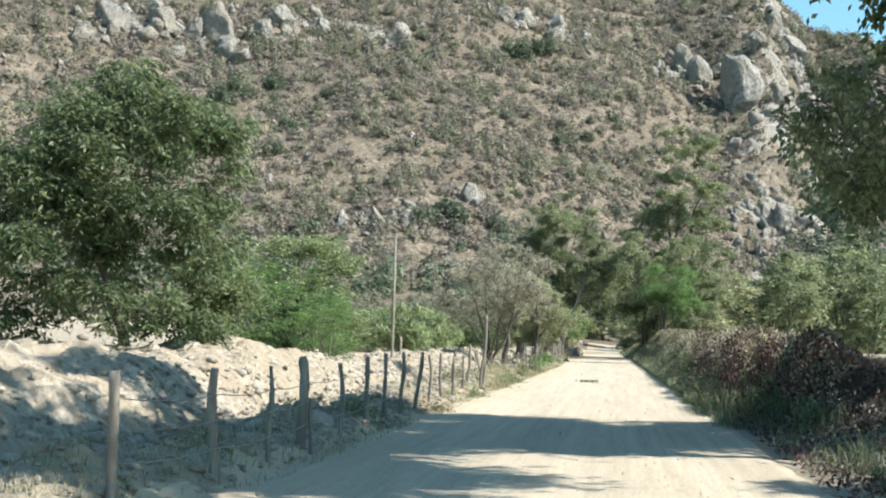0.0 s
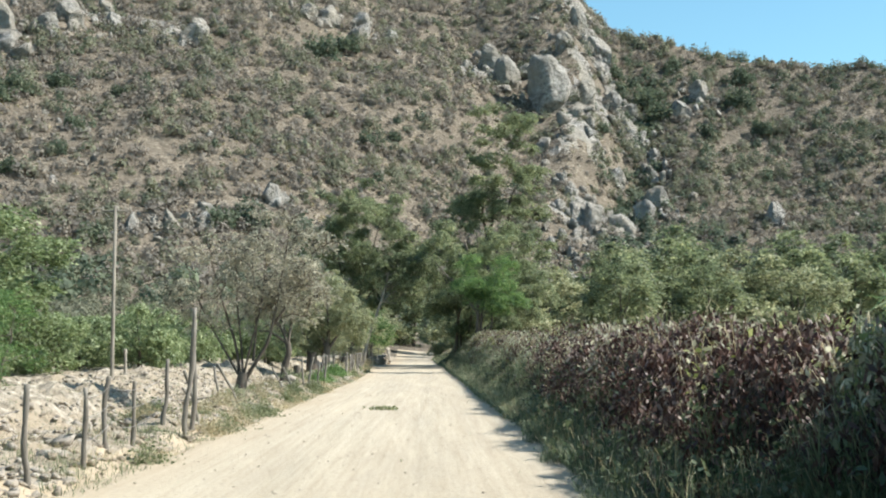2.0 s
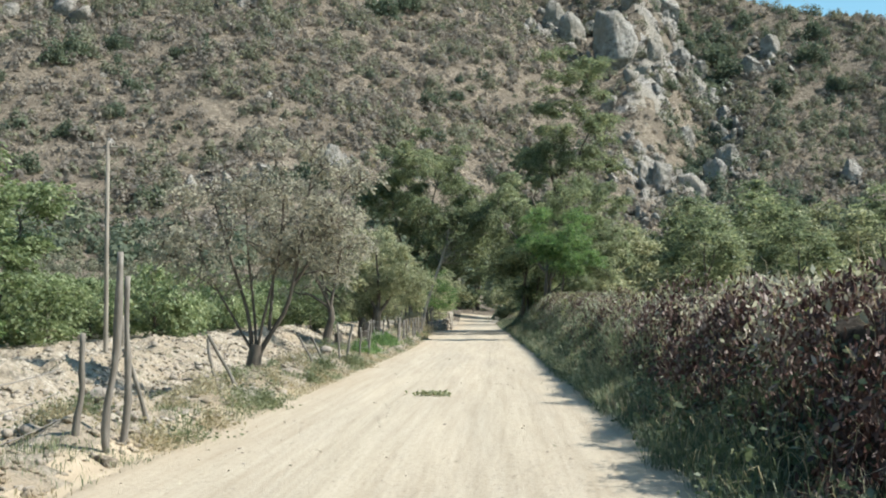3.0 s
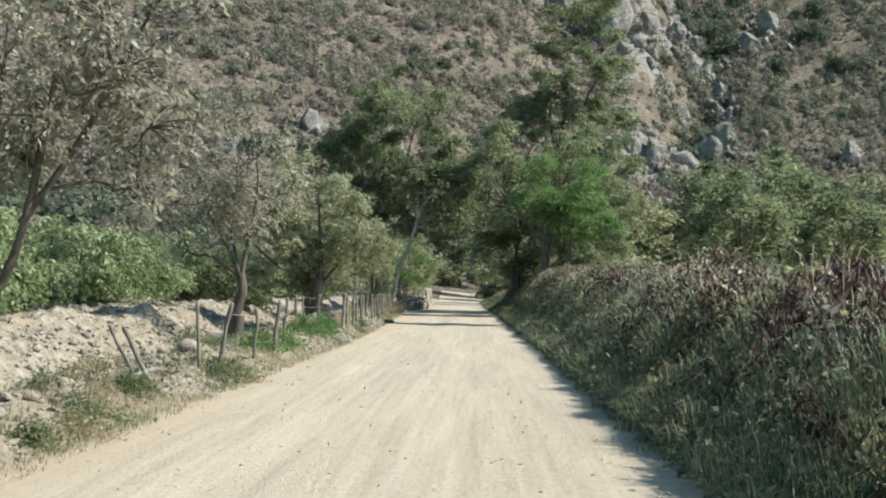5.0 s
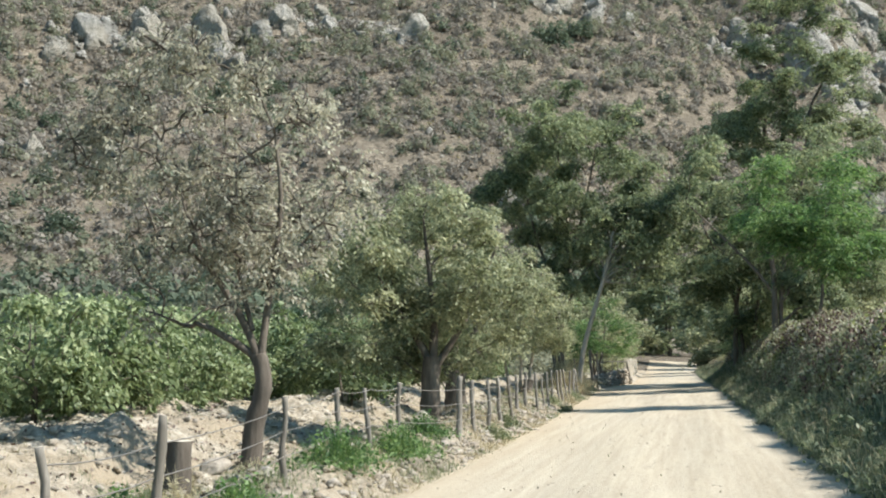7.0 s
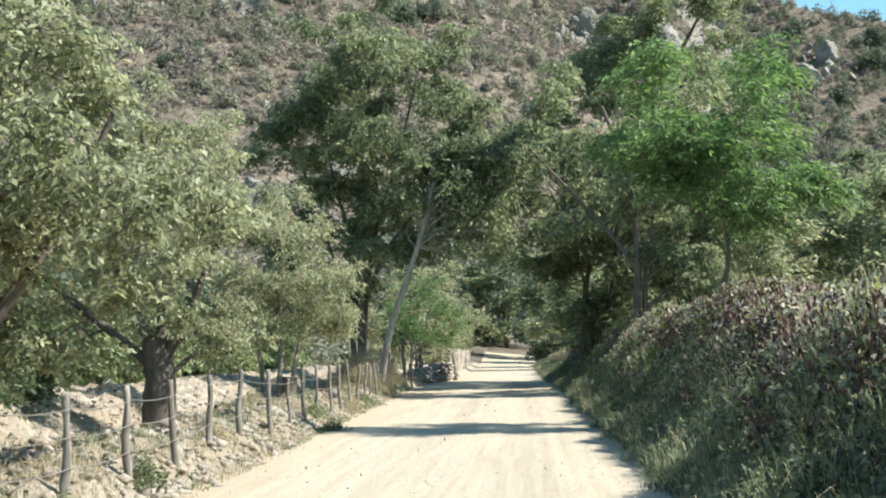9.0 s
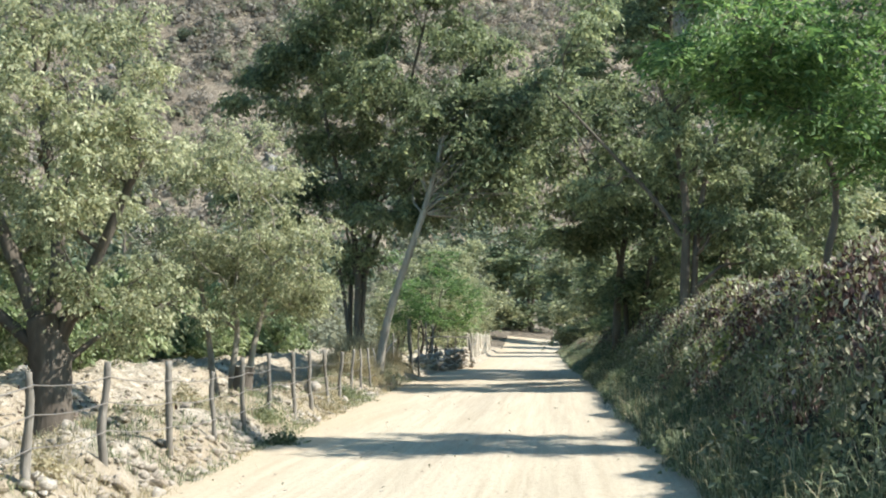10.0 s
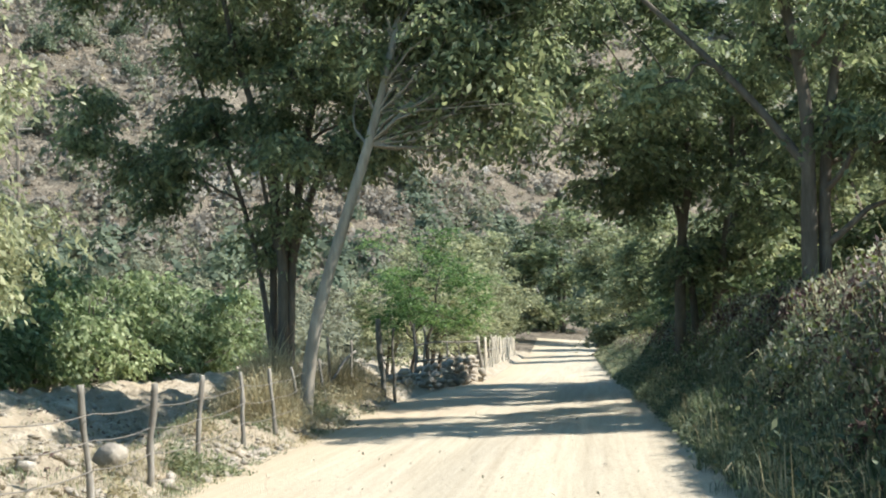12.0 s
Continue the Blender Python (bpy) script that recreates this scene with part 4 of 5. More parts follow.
# the leaning bare trunk
rng = np.random.default_rng(30)
lt = base("leaning_tree")
wood = [tube(rounded(np.array([(-0.15, 0, -0.4), (0, 0, 0.3), (0.06, 0, 1.1), (0.35, 0, 2.4), (0.98, 0, 4.2), (1.38, 0, 5.3), (1.77, 0, 6.6), (1.95, 0.3, 7.6), (2.3, 0.8, 9.4)]), 2), np.array([0.19, 0.15, 0.135, 0.125, 0.11, 0.10, 0.085, 0.065, 0.03]), 9, rng, 0.04)]
ends = in_crown(rng, 90, [(2.8, 1.6, 8.4, 3.0, 2.6, 2.2), (3.4, 1.0, 6.2, 1.9, 1.6, 1.2)])
stem = np.array([(1.38, 0, 5.4), (1.6, 0, 6.0), (1.77, 0, 6.6), (1.95, 0.3, 7.6), (2.1, 0.5, 8.4), (2.3, 0.8, 9.3)])
for e in ends[:56]:
    k = np.abs(stem[:, 2] - e[2] + 0.8 + rng.uniform(0, 0.8)).argmin()
    wood.append(tube(bend(rng, stem[k], e, 4, 0.08, 0.05), np.linspace(0.035, 0.008, 6), 5))
part("trunk", raw_mesh("trunk", *joined(wood), PALEBARK, smooth=True), lt, "bare pale trunk")
cc = np.repeat(ends, 84, 0) + rng.normal(size=(7560, 3)) * np.array([0.34, 0.34, 0.26])
part("crown", raw_mesh("crown", *leaves(rng, cc, 0.2, 0.4, 0.9), LEAF_MID), lt)
place(lt, -5.6, 127.5, label="slender tree with a bare pale trunk leaning over the road")

# beyond the gate, along the end of the road
wa = tree("tree", [(0, 0, 4.0, 2.4, 2.4, 2.2), (0.8, 0.6, 3.0, 2.2, 2.2, 1.3)], LEAF_GREEN, BARK, 0.1, 0.2, ((0, 0), (0.3, 0.2)), lumps=34, clumps=8, per=34, size=0.2, lump_r=0.55, slim=0.28, seed=31)
place(wa, -6.7, 151, 0, label="bright green feathery tree past the gate")
wb = tree("tree", [(0, 0, 4.8, 2.4, 2.4, 2.6), (0.4, 0, 3.2, 2.3, 2.3, 1.6)], LEAF_OLIVE, BARK, 0.14, 0.2, ((0, 0), (0.3, 0.2)), lumps=32, clumps=7, per=30, size=0.26, lump_r=0.6, spread=0.3, seed=32)
place(wb, -7.4, 163, 0, label="olive-green roadside tree with a low full crown", group="roadside trees")
wc = tree("tree", [(0, 0, 6.0, 3.4, 3.4, 3.4), (1.0, 0.5, 2.8, 3.2, 3.2, 2.6)], LEAF_MID, BARK, 0.2, 0.2, ((0, 0), (0.4, 0.3)), lumps=34, clumps=8, per=34, size=0.42, lump_r=0.8, spread=0.4, seed=33)
place(wc, 4.8, 186, 0, label="dark grey-green bushy tree in the woods", group="woods")
we = tree("tree", [(0, 0, 5.2, 3.2, 3.2, 3.0), (-1.0, 0.5, 2.4, 3.0, 3.0, 2.4)], LEAF_OLIVE, BARK, 0.18, 0.2, ((0, 0), (0.4, 0.3)), lumps=32, clumps=8, per=34, size=0.40, lump_r=0.75, spread=0.4, seed=34)
place(we, 13, 190, 0, label="olive-green bushy tree in the woods", group="woods")
for x, y, s in ((-7.2, 173, 0.8), (-7.0, 184, 0.8), (-7.6, 197, 0.9), (-8.5, 210, 1.1), (-8.8, 158, 0.7)):
    again(wb, x, y, x * 40, s)
for k, (x, y, s) in enumerate(((3.6, 204, 1.0), (-3.2, 262, 1.5), (-10.5, 262, 1.2), (4.6, 238, 1.2), (-10.2, 240, 1.2), (7, 224, 1.1), (9, 170, 0.8), (16, 172, 0.9), (24, 185, 1.0), (33, 196, 1.0), (20, 215, 1.2), (44, 205, 1.1), (56, 220, 1.2), (30, 235, 1.3), (68, 235, 1.2), (48, 250, 1.3), (82, 250, 1.2), (14, 245, 1.3), (-14, 236, 1.1), (98, 262, 1.2))):
    again(wc if k % 2 else we, x, y, k * 67, s * 1.15)
for k, (x, y, s) in enumerate(((12, 150, 0.9), (19, 152, 1.0), (27, 160, 1.1), (36, 166, 1.2), (45, 176, 1.3), (54, 186, 1.35), (9, 132, 0.65), (15, 122, 0.7), (62, 190, 1.4), (22, 172, 1.3), (32, 182, 1.4), (72, 205, 1.4), (40, 200, 1.4), (7.2, 146, 0.6), (26, 140, 0.8), (38, 148, 0.9), (84, 222, 1.4))):
    again(wc if k % 3 else we, x, y, k * 51, s * 1.2)
for k, (x, y, s) in enumerate(((-9.5, 214, 0.9), (-13, 226, 1.0), (-20, 238, 0.8))):
    again(wc if k % 2 else we, x, y, k * 39, s)

# orchard rows
orch = [tree("orchard_tree", [(0, 0, 1.9, 1.6, 1.6, 1.4), (0.3, 0.2, 1.1, 1.6, 1.6, 0.95)], LEAF_ORCHARD, BARK, 0.07, 0.1, ((0, 0), (0.1, 0.05)), lumps=30, clumps=6, per=24, size=0.24, lump_r=0.36, spread=0.2, slim=0.42, droop=0.9, seed=40 + k) for k in range(3)]
lab = "dense bushy orchard tree with glossy green leaves"
n = 0
rng = np.random.default_rng(41)
for row in range(4):
    for col in range(26):
        x, y = -12.6 - row * 3.6 - 0.02 * (col * 3.7) - rng.uniform(0, 0.5), 61 + col * 3.7 + rng.uniform(-0.4, 0.4)
        if row > 2 and y < 85 or (row == 0 and y < 74):
            continue
        rz, s = float(rng.uniform(0, 360)), float(rng.uniform(0.92, 1.12) * np.interp(y, [70, 100, 130], [0.86, 0.95, 1.12]))
        if n < 3:
            place(orch[n], x, y, rz, s, lab, "orchard tree", "orchard trees")
        else:
            again(orch[n % 3], x, y, rz, s)
        n += 1

# ---- the vine-covered hedge and the verge ----


def crest(y):
    """Where the hedge's crest runs, and how high it stands."""
    return np.interp(y, [23, 27, 31, 36, 45, 60, 75, 105, 133, 150, 205], [3.8, 3.9, 4.1, 4.15, 4.0, 4.0, 4.2, 4.3, 4.0, 3.4, 2.5]), np.interp(y, [23.4, 24.6, 26, 29, 34, 45, 60, 75, 91, 105, 133, 150, 168, 205], [0.4, 1.3, 1.75, 1.75, 1.8, 1.85, 1.8, 2.05, 2.3, 2.45, 2.25, 1.7, 1.15, 0.9])


def hedge_profile(y, t):
    """The hedge's skin: t runs from the road over the grassy foot and the vines to the back."""
    cx, cz = crest(y)
    cz = cz + 0.30 * fbm(y / 1.5, y * 0, 60, 3) + 0.12 * lattice(y / 0.4, y * 0, 59)
    low = smooth(34, 26, y)
    foot = right_edge(y) - 0.15 + 1.2 * low
    g = smooth(46, 58, y)
    knots = [0, 0.3, 0.5, 0.62, 0.75, 0.85, 1.0]
    x = (np.interp(t, knots, [0, 0.44, 0.60, 0.66, 0.86, 1.15, 1.2]) * (1 - g) + np.interp(t, knots, [0, 0.30, 0.52, 0.70, 0.90, 1.12, 1.2]) * g) * (cx - foot) + foot + np.maximum(t - 0.85, 0) * 7
    z = np.interp(t, [0, 0.3, 0.5, 0.62, 0.75, 0.85, 1.0], [0.0, 0.20, 0.55, 0.88, 1.0, 0.97, 0.55]) * (cz - 0.4 * low) + 0.4 * low
    return x - 0.35 * fbm(y / 1.2, t * 4, 61, 3) * np.sin(np.minimum(t, 1) * 3.1), z


def hedge_point(rng, n, y0, y1):
    y, t = rng.uniform(y0, y1, n), rng.uniform(0, 1, n)
    x, z = hedge_profile(y, t)
    return np.stack([x, y, np.maximum(z, 0.03)], 1), t


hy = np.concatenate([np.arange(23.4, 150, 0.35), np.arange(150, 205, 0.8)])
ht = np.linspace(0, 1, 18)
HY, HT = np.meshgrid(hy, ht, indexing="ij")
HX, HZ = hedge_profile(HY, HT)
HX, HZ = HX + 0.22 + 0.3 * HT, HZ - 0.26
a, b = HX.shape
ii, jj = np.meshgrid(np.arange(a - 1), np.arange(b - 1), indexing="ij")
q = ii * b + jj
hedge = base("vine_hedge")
# a dark inner sheet that stands for the shaded depth behind the leaves
part("thicket", raw_mesh("thicket", np.stack([HX, HY, HZ], -1).reshape(-1, 3), np.stack([q, q + b, q + b + 1, q + 1], -1).reshape(-1, 4), GAPSHADE, smooth=True), hedge, "tangle of dead stems, coloured dark for the shade between the leaves")
rng = np.random.default_rng(63)
p, t = hedge_point(rng, 600000, 23.4, 205)
clump = fbm(p[:, 1] / 0.55, p[:, 2] / 0.5, 64, 3)
p = p[(clump + rng.normal(0, 0.45, len(p)) > -0.15 + smooth(48, 62, p[:, 1]) * (0.75 * smooth(0.62, 0.45, t) - 0.1)) & (t > 0.36 - 0.16 * smooth(60, 45, p[:, 1]) * smooth(27, 33, p[:, 1]) + 0.14 * lattice(p[:, 1] / 2.0, p[:, 1] * 0, 66))]
p += rng.normal(0, 0.08, p.shape)
part("dead_leaves", raw_mesh("dead_leaves", *leaves(rng, p, 0.105, 0.38, 1.7, 0.0), LEAF_VINE), hedge, "reddish-brown withered vine leaves")
p, t = hedge_point(rng, 121500, 23.4, 205)
green = fbm(p[:, 1] / 2.0, p[:, 2] / 1.5, 65, 3) - 0.55 + 0.8 * smooth(62, 90, p[:, 1])
p = p[(t > 0.42) & (t < 0.95) & (green + rng.normal(0, 0.3, len(p)) > 0.3)]
p[:, 2] += rng.uniform(-0.05, 0.2, len(p))
part("green_leaves", raw_mesh("green_leaves", *leaves(rng, p, 0.10, 0.6, 0.4, 0.5), LEAF_VINEGREEN), hedge, "yellow-green living vine leaves")
p, t = hedge_point(rng, 12150, 23.4, 205)
p = p[t < 0.8]
part("twigs", raw_mesh("twigs", *blades(rng, p, 0.45, 0.010, 1.8), DRYBLADE), hedge, "bleached dry twigs and tendrils")
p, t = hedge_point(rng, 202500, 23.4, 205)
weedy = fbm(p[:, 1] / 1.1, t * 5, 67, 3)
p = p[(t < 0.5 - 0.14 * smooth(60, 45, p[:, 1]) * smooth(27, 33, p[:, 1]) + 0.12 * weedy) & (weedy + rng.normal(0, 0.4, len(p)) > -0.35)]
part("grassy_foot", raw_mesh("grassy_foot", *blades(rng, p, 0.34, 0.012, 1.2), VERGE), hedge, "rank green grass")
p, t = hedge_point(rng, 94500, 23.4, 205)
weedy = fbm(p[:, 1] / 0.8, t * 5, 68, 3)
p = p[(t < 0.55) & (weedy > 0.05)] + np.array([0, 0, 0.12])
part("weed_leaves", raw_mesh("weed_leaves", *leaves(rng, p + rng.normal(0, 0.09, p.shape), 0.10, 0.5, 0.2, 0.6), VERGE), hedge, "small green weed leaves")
p, t = hedge_point(rng, 290000, 44, 205)
weedy = fbm(p[:, 1] / 1.3, t * 4, 74, 3)
p = p[(weedy + rng.normal(0, 0.35, len(p)) > 0.25 + 0.9 * smooth(0.45, 0.65, t)) & (t < 0.85) & (p[:, 1] > 52 + rng.normal(0, 4, len(p)))]
q, t = hedge_point(rng, 170000, 48, 205)
weedy = fbm(q[:, 1] / 1.1, t * 5, 76, 3)
q = q[(t < 0.58 + 0.12 * weedy) & (weedy + rng.normal(0, 0.4, len(q)) > -0.1)]
part("weedy_grass", raw_mesh("weedy_grass", *blades(rng, q, 0.36, 0.011, 1.3), HEDGEWEED), hedge, "grey-green weedy grass")
part("creeper", raw_mesh("creeper", *leaves(rng, p + rng.normal(0, 0.09, p.shape), 0.095, 0.5, 0.6, 0.4), HEDGEWEED), hedge, "grey-green creeper leaves")
p, t = hedge_point(rng, 148500, 23.4, 205)
pale = fbm(p[:, 1] / 1.6, t * 6, 69, 3) + 0.55 * smooth(50, 85, p[:, 1])
p = p[(t > 0.52 - 0.12 * (p[:, 1] > 70)) & (t < 0.9) & (pale + rng.normal(0, 0.3, len(p)) > 0.35)] + np.array([0, 0, 0.06])
part("crest_leaves", raw_mesh("crest_leaves", *leaves(rng, p + rng.normal(0, 0.07, p.shape), 0.105, 0.45, 0.9, 0.3), LEAF_PALE), hedge, "pale grey-green leaves along the crest")
tagged(hedge, "hedge overgrown with withered reddish-brown vines along the road", "hedge", kind="stuff")
rng = np.random.default_rng(70)


def verge(n, y0, y1, off0, off1, seed, thin=-0.25):
    y = rng.uniform(y0, y1, n)
    x = right_edge(y) + rng.uniform(off0, off1, n) + 0.22 * fbm(y / 0.9, y * 0, seed, 3)
    keep = fbm(x / 0.7, y / 0.7, seed, 3) + rng.normal(0, 0.3, n) > thin
    x, y = x[keep], y[keep]
    return np.stack([x, y, np.maximum(ground_z(x, y), 0) - 0.02], 1)


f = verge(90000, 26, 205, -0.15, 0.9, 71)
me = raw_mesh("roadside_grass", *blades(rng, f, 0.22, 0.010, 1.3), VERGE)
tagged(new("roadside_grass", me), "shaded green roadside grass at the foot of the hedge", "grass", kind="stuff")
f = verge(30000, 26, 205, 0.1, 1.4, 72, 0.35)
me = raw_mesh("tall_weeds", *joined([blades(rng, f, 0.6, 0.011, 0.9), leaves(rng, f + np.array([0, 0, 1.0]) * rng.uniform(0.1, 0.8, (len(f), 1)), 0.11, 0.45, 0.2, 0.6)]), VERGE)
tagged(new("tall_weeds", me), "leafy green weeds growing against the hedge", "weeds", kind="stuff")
f = verge(16000, 26, 205, -0.1, 1.9, 73, 0.6)
me = raw_mesh("dry_tufts", *blades(rng, f, 0.75, 0.012, 0.7), DRYBLADE)
tagged(new("dry_tufts", me), "bleached dry grass stalks beside the road", "dry grass", kind="stuff")
# open bank before the hedge: litter, weeds, cane
n = 42000
y = rng.uniform(8, 36, n)
x = right_edge(y) + 0.3 + rng.uniform(0, 1, n) ** 0.8 * 7
c = np.stack([x, y, ground_z(x, y) + rng.uniform(0.0, 0.18, n)], 1)
me = raw_mesh("leaf_litter", *leaves(rng, c, 0.11, 0.4, 0.1, 0.6), LEAF_VINE)
tagged(new("leaf_litter", me), "brown dead leaves and dry brush on the bank", "leaf litter", kind="stuff")
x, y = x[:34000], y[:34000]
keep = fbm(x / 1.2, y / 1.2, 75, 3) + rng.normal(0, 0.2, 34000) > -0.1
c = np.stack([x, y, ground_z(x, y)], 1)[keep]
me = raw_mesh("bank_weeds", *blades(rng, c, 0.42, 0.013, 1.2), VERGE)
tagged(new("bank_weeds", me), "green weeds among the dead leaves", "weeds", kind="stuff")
cane = base("cane_clump")
n = 1300
y = rng.uniform(32, 44, n)
x = 7.7 + 0.28 * (y - 33) + rng.uniform(0, 1, n) * (3.4 + 1.6 * np.sin(y * 1.3)) + 0.5 * fbm(y / 1.5, y * 0, 78, 3)
y = y + rng.normal(0, 0.6, n)
foot = np.stack([x, y, ground_z(x, y) - 0.1], 1)
top = foot + np.stack([rng.normal(-0.35, 0.3, n), rng.normal(0, 0.3, n), rng.uniform(1.4, 2.5, n)], 1)
stalks = []
for a, b in zip(foot, top):
    stalks.append(tube(bend(rng, a, b, 3, 0.02, 0, 1), np.linspace(0.011, 0.004, 5), 3))
part("stalks", raw_mesh("stalks", *joined(stalks), CANE), cane)
s = rng.uniform(0.35, 1.0, (n * 14, 1))
c = np.repeat(foot, 14, 0) * (1 - s) + np.repeat(top, 14, 0) * s
part("cane_leaves", raw_mesh("cane_leaves", *leaves(rng, c + rng.normal(0, 0.12, c.shape), 0.85, 0.05, -1.5, 0.0), CANE), cane, "long pale green cane leaves")
c = np.repeat(top, 5, 0) + rng.normal(0, 0.08, (n * 5, 3))
part("plumes", raw_mesh("plumes", *leaves(rng, c + np.array([0.06, 0, 0]), 0.3, 0.10, -0.5, 0.0, bias=np.array([0.8, 0, 0.35])), DRYBLADE), cane, "pale feathery plumes")
tagged(cane, "tall light green cane standing above the bank", "cane", kind="stuff")

# ---- fence on the bank ----


def knotty(rng, foot, top, r, mat_index=0, sides=8):
    """A rough round pole from foot to top, with a sawn end."""
    n = 7
    p = bend(rng, foot, top, 5, 0.014, 0, 1)
    n = len(p)
    rr = r * 0.70 * rng.uniform(0.80, 1.2, n) * np.linspace(1.12, 0.9, n)
    v, f = tube(p, rr, sides, rng, 0.05)
    return v, f


def post(parent, rng, x, y, height, r=0.05, lx=0.0, ly=0.0, name="post"):
    z = float(ground_z(x, y))
    v, f = knotty(rng, (x, y, z - 0.25), (x + lx, y + ly, z + height), r)
    k = np.zeros(len(f), int)
    k[-8:] = 1
    return part(name, raw_mesh(name, v, f, [POST, CUT_AND_SUNLIT_WOOD], k, smooth=False), parent)


rng = np.random.default_rng(80)
fence = tagged(base("fence"), "old fence of rough wooden posts and slack rusty wire", "fence")
near = ((-4.39, 10.95, 1.16, 0.075, -0.05), (-4.29, 13.5, 1.2, 0.075, -0.03), (-4.28, 15.65, 1.2, 0.045, -0.03), (-4.32, 17.55, 1.27, 0.095, -0.05), (-4.35, 20.1, 1.14, 0.05, -0.03), (-4.43, 22.75, 1.2, 0.062), (-4.44, 24.5, 1.2, 0.055), (-4.42, 26.1, 1.26, 0.058, 0.04), (-4.42, 27.9, 1.22, 0.06, 0.18), (-4.47, 30.6, 1.14, 0.05), (-4.47, 32.6, 1.16, 0.05))
mid_run = ((-4.49, 35.0, 1.05, 0.05), (-4.75, 37.2, 1.08, 0.052, 0.06), (-4.63, 38.5, 1.05, 0.05), (-4.93, 42.2, 1.24, 0.055, 0.07), (-4.44, 41.85, 2.34, 0.065, 0.14), (-4.5, 42.6, 2.05, 0.06, 0.08))
far_run = ((-4.58, 71.1, 1.05, 0.05), (-4.45, 72.7, 1.16, 0.06, 0.13), (-5.0, 77.8, 1.07, 0.055, 0.08), (-5.17, 80.9, 0.98, 0.055, 0.04), (-5.15, 82.8, 0.95, 0.05), (-4.86, 83.6, 1.0, 0.055, 0.06), (-4.46, 86.9, 1.17, 0.075, 0.07), (-4.51, 89.1, 1.06, 0.065, -0.02), (-4.48, 91.0, 1.07, 0.06, -0.03), (-4.57, 93.2, 1.09, 0.058, -0.03))
end_run = ((-4.57, 95.15, 1.1, 0.066, -0.06), (-4.77, 97.75, 1.04, 0.06), (-4.78, 99.8, 1.08, 0.06), (-4.74, 102.0, 1.16, 0.058, -0.02), (-4.78, 104.3, 1.0, 0.05, -0.04), (-4.85, 106.3, 1.16, 0.055), (-4.96, 108.6, 1.18, 0.056), (-4.98, 110.8, 1.22, 0.058, -0.03), (-5.07, 112.9, 1.2, 0.058, -0.02))
last_run = ((-5.12, 115.2, 1.22, 0.055, -0.07), (-5.2, 117.15, 1.16, 0.055, 0.1), (-5.21, 119.05, 1.22, 0.05, 0.1), (-5.4, 122.0, 1.13, 0.05, 0.0), (-5.42, 124.3, 1.15, 0.05, -0.1), (-5.6, 126.8, 1.05, 0.05, -0.13), (-6.0, 131.5, 1.1, 0.05, -0.2))
tops = []
for run in (near, mid_run, far_run, end_run, last_run):
    for q in run:
        lx = q[4] if len(q) > 4 else rng.normal(0, 0.03)
        post(fence, rng, q[0], q[1], q[2], q[3], lx, rng.normal(0, 0.03))
    tops.append([(q[0], q[1], float(ground_z(q[0], q[1]))) for q in run if q[2] < 1.6])
# leaning, fallen and bracing poles
post(fence, rng, -4.15, 17.4, 0.75, 0.035, -0.1, 0.25, "brace")
post(fence, rng, -4.6, 44.6, 1.1, 0.05, -0.33, -0.4, "brace")
post(fence, rng, -5.65, 53.3, 0.92, 0.05, -0.2, 0.1, "leaning_post")
post(fence, rng, -4.85, 52.3, 1.12, 0.05, -0.7, -0.2, "leaning_post")
post(fence, rng, -5.1, 64.4, 0.8, 0.045, -0.54, 0.1, "leaning_post")
post(fence, rng, -4.56, 63.5, 0.88, 0.045, -0.57, -0.1, "leaning_post")
post(fence, rng, -4.66, 66.6, 1.1, 0.05, -0.13, 0.1, "leaning_post")
post(fence, rng, -4.71, 68.2, 1.18, 0.06, 0.23, 0.0, "leaning_post")
part("fallen_rail", raw_mesh("fallen_rail", *knotty(rng, (-4.85, 64.3, 0.40), (-7.8, 59.3, 0.05), 0.042), POST), fence)
# wires
for run in tops[:2] + [tops[2] + tops[3] + tops[4]]:
    for h in (0.35, 0.65, 0.92):
        way = []
        for (x0, y0, z0), (x1, y1, z1) in zip(run, run[1:]):
            for s in (0, 0.25, 0.5, 0.75):
                way.append((x0 + (x1 - x0) * s + 0.05, y0 + (y1 - y0) * s, z0 + h + (z1 - z0) * s - 0.16 * s * (1 - s)))
        v, f = tube(np.array(way), np.full(len(way), 0.006), 4)
        part("wire", raw_mesh("wire", v, f, WIRE), fence)

# stumps by the fence
for x, y, h, r, lb in ((-6.1, 77.2, 0.75, 0.16, "short dark stump with a pale sawn top"), (-6.3, 112.0, 0.65, 0.2, "low dark stump in dry grass"), (-6.35, 68.5, 0.4, 0.18, "low rotten stump on the stony bank")):
    z = float(ground_z(x, y))
    ob = base("tree_stump", (x, y, z))
    v, f = tube([(0, 0, -0.3), (0, 0, 0), (0.03, 0, h * 0.4), (0.05, 0, h * 0.8), (0.06, 0, h)], [r * 1.5, r * 1.2, r, r * 0.92, r * 0.95], 12, rng, 0.08)
    part("trunk", raw_mesh("trunk", v, f[:-12], BARK), ob)
    part("sawn_top", raw_mesh("sawn_top", v, f[-12:], CUT_AND_SUNLIT_WOOD), ob, "pale sawn wood")
    tagged(ob, lb, "stump")

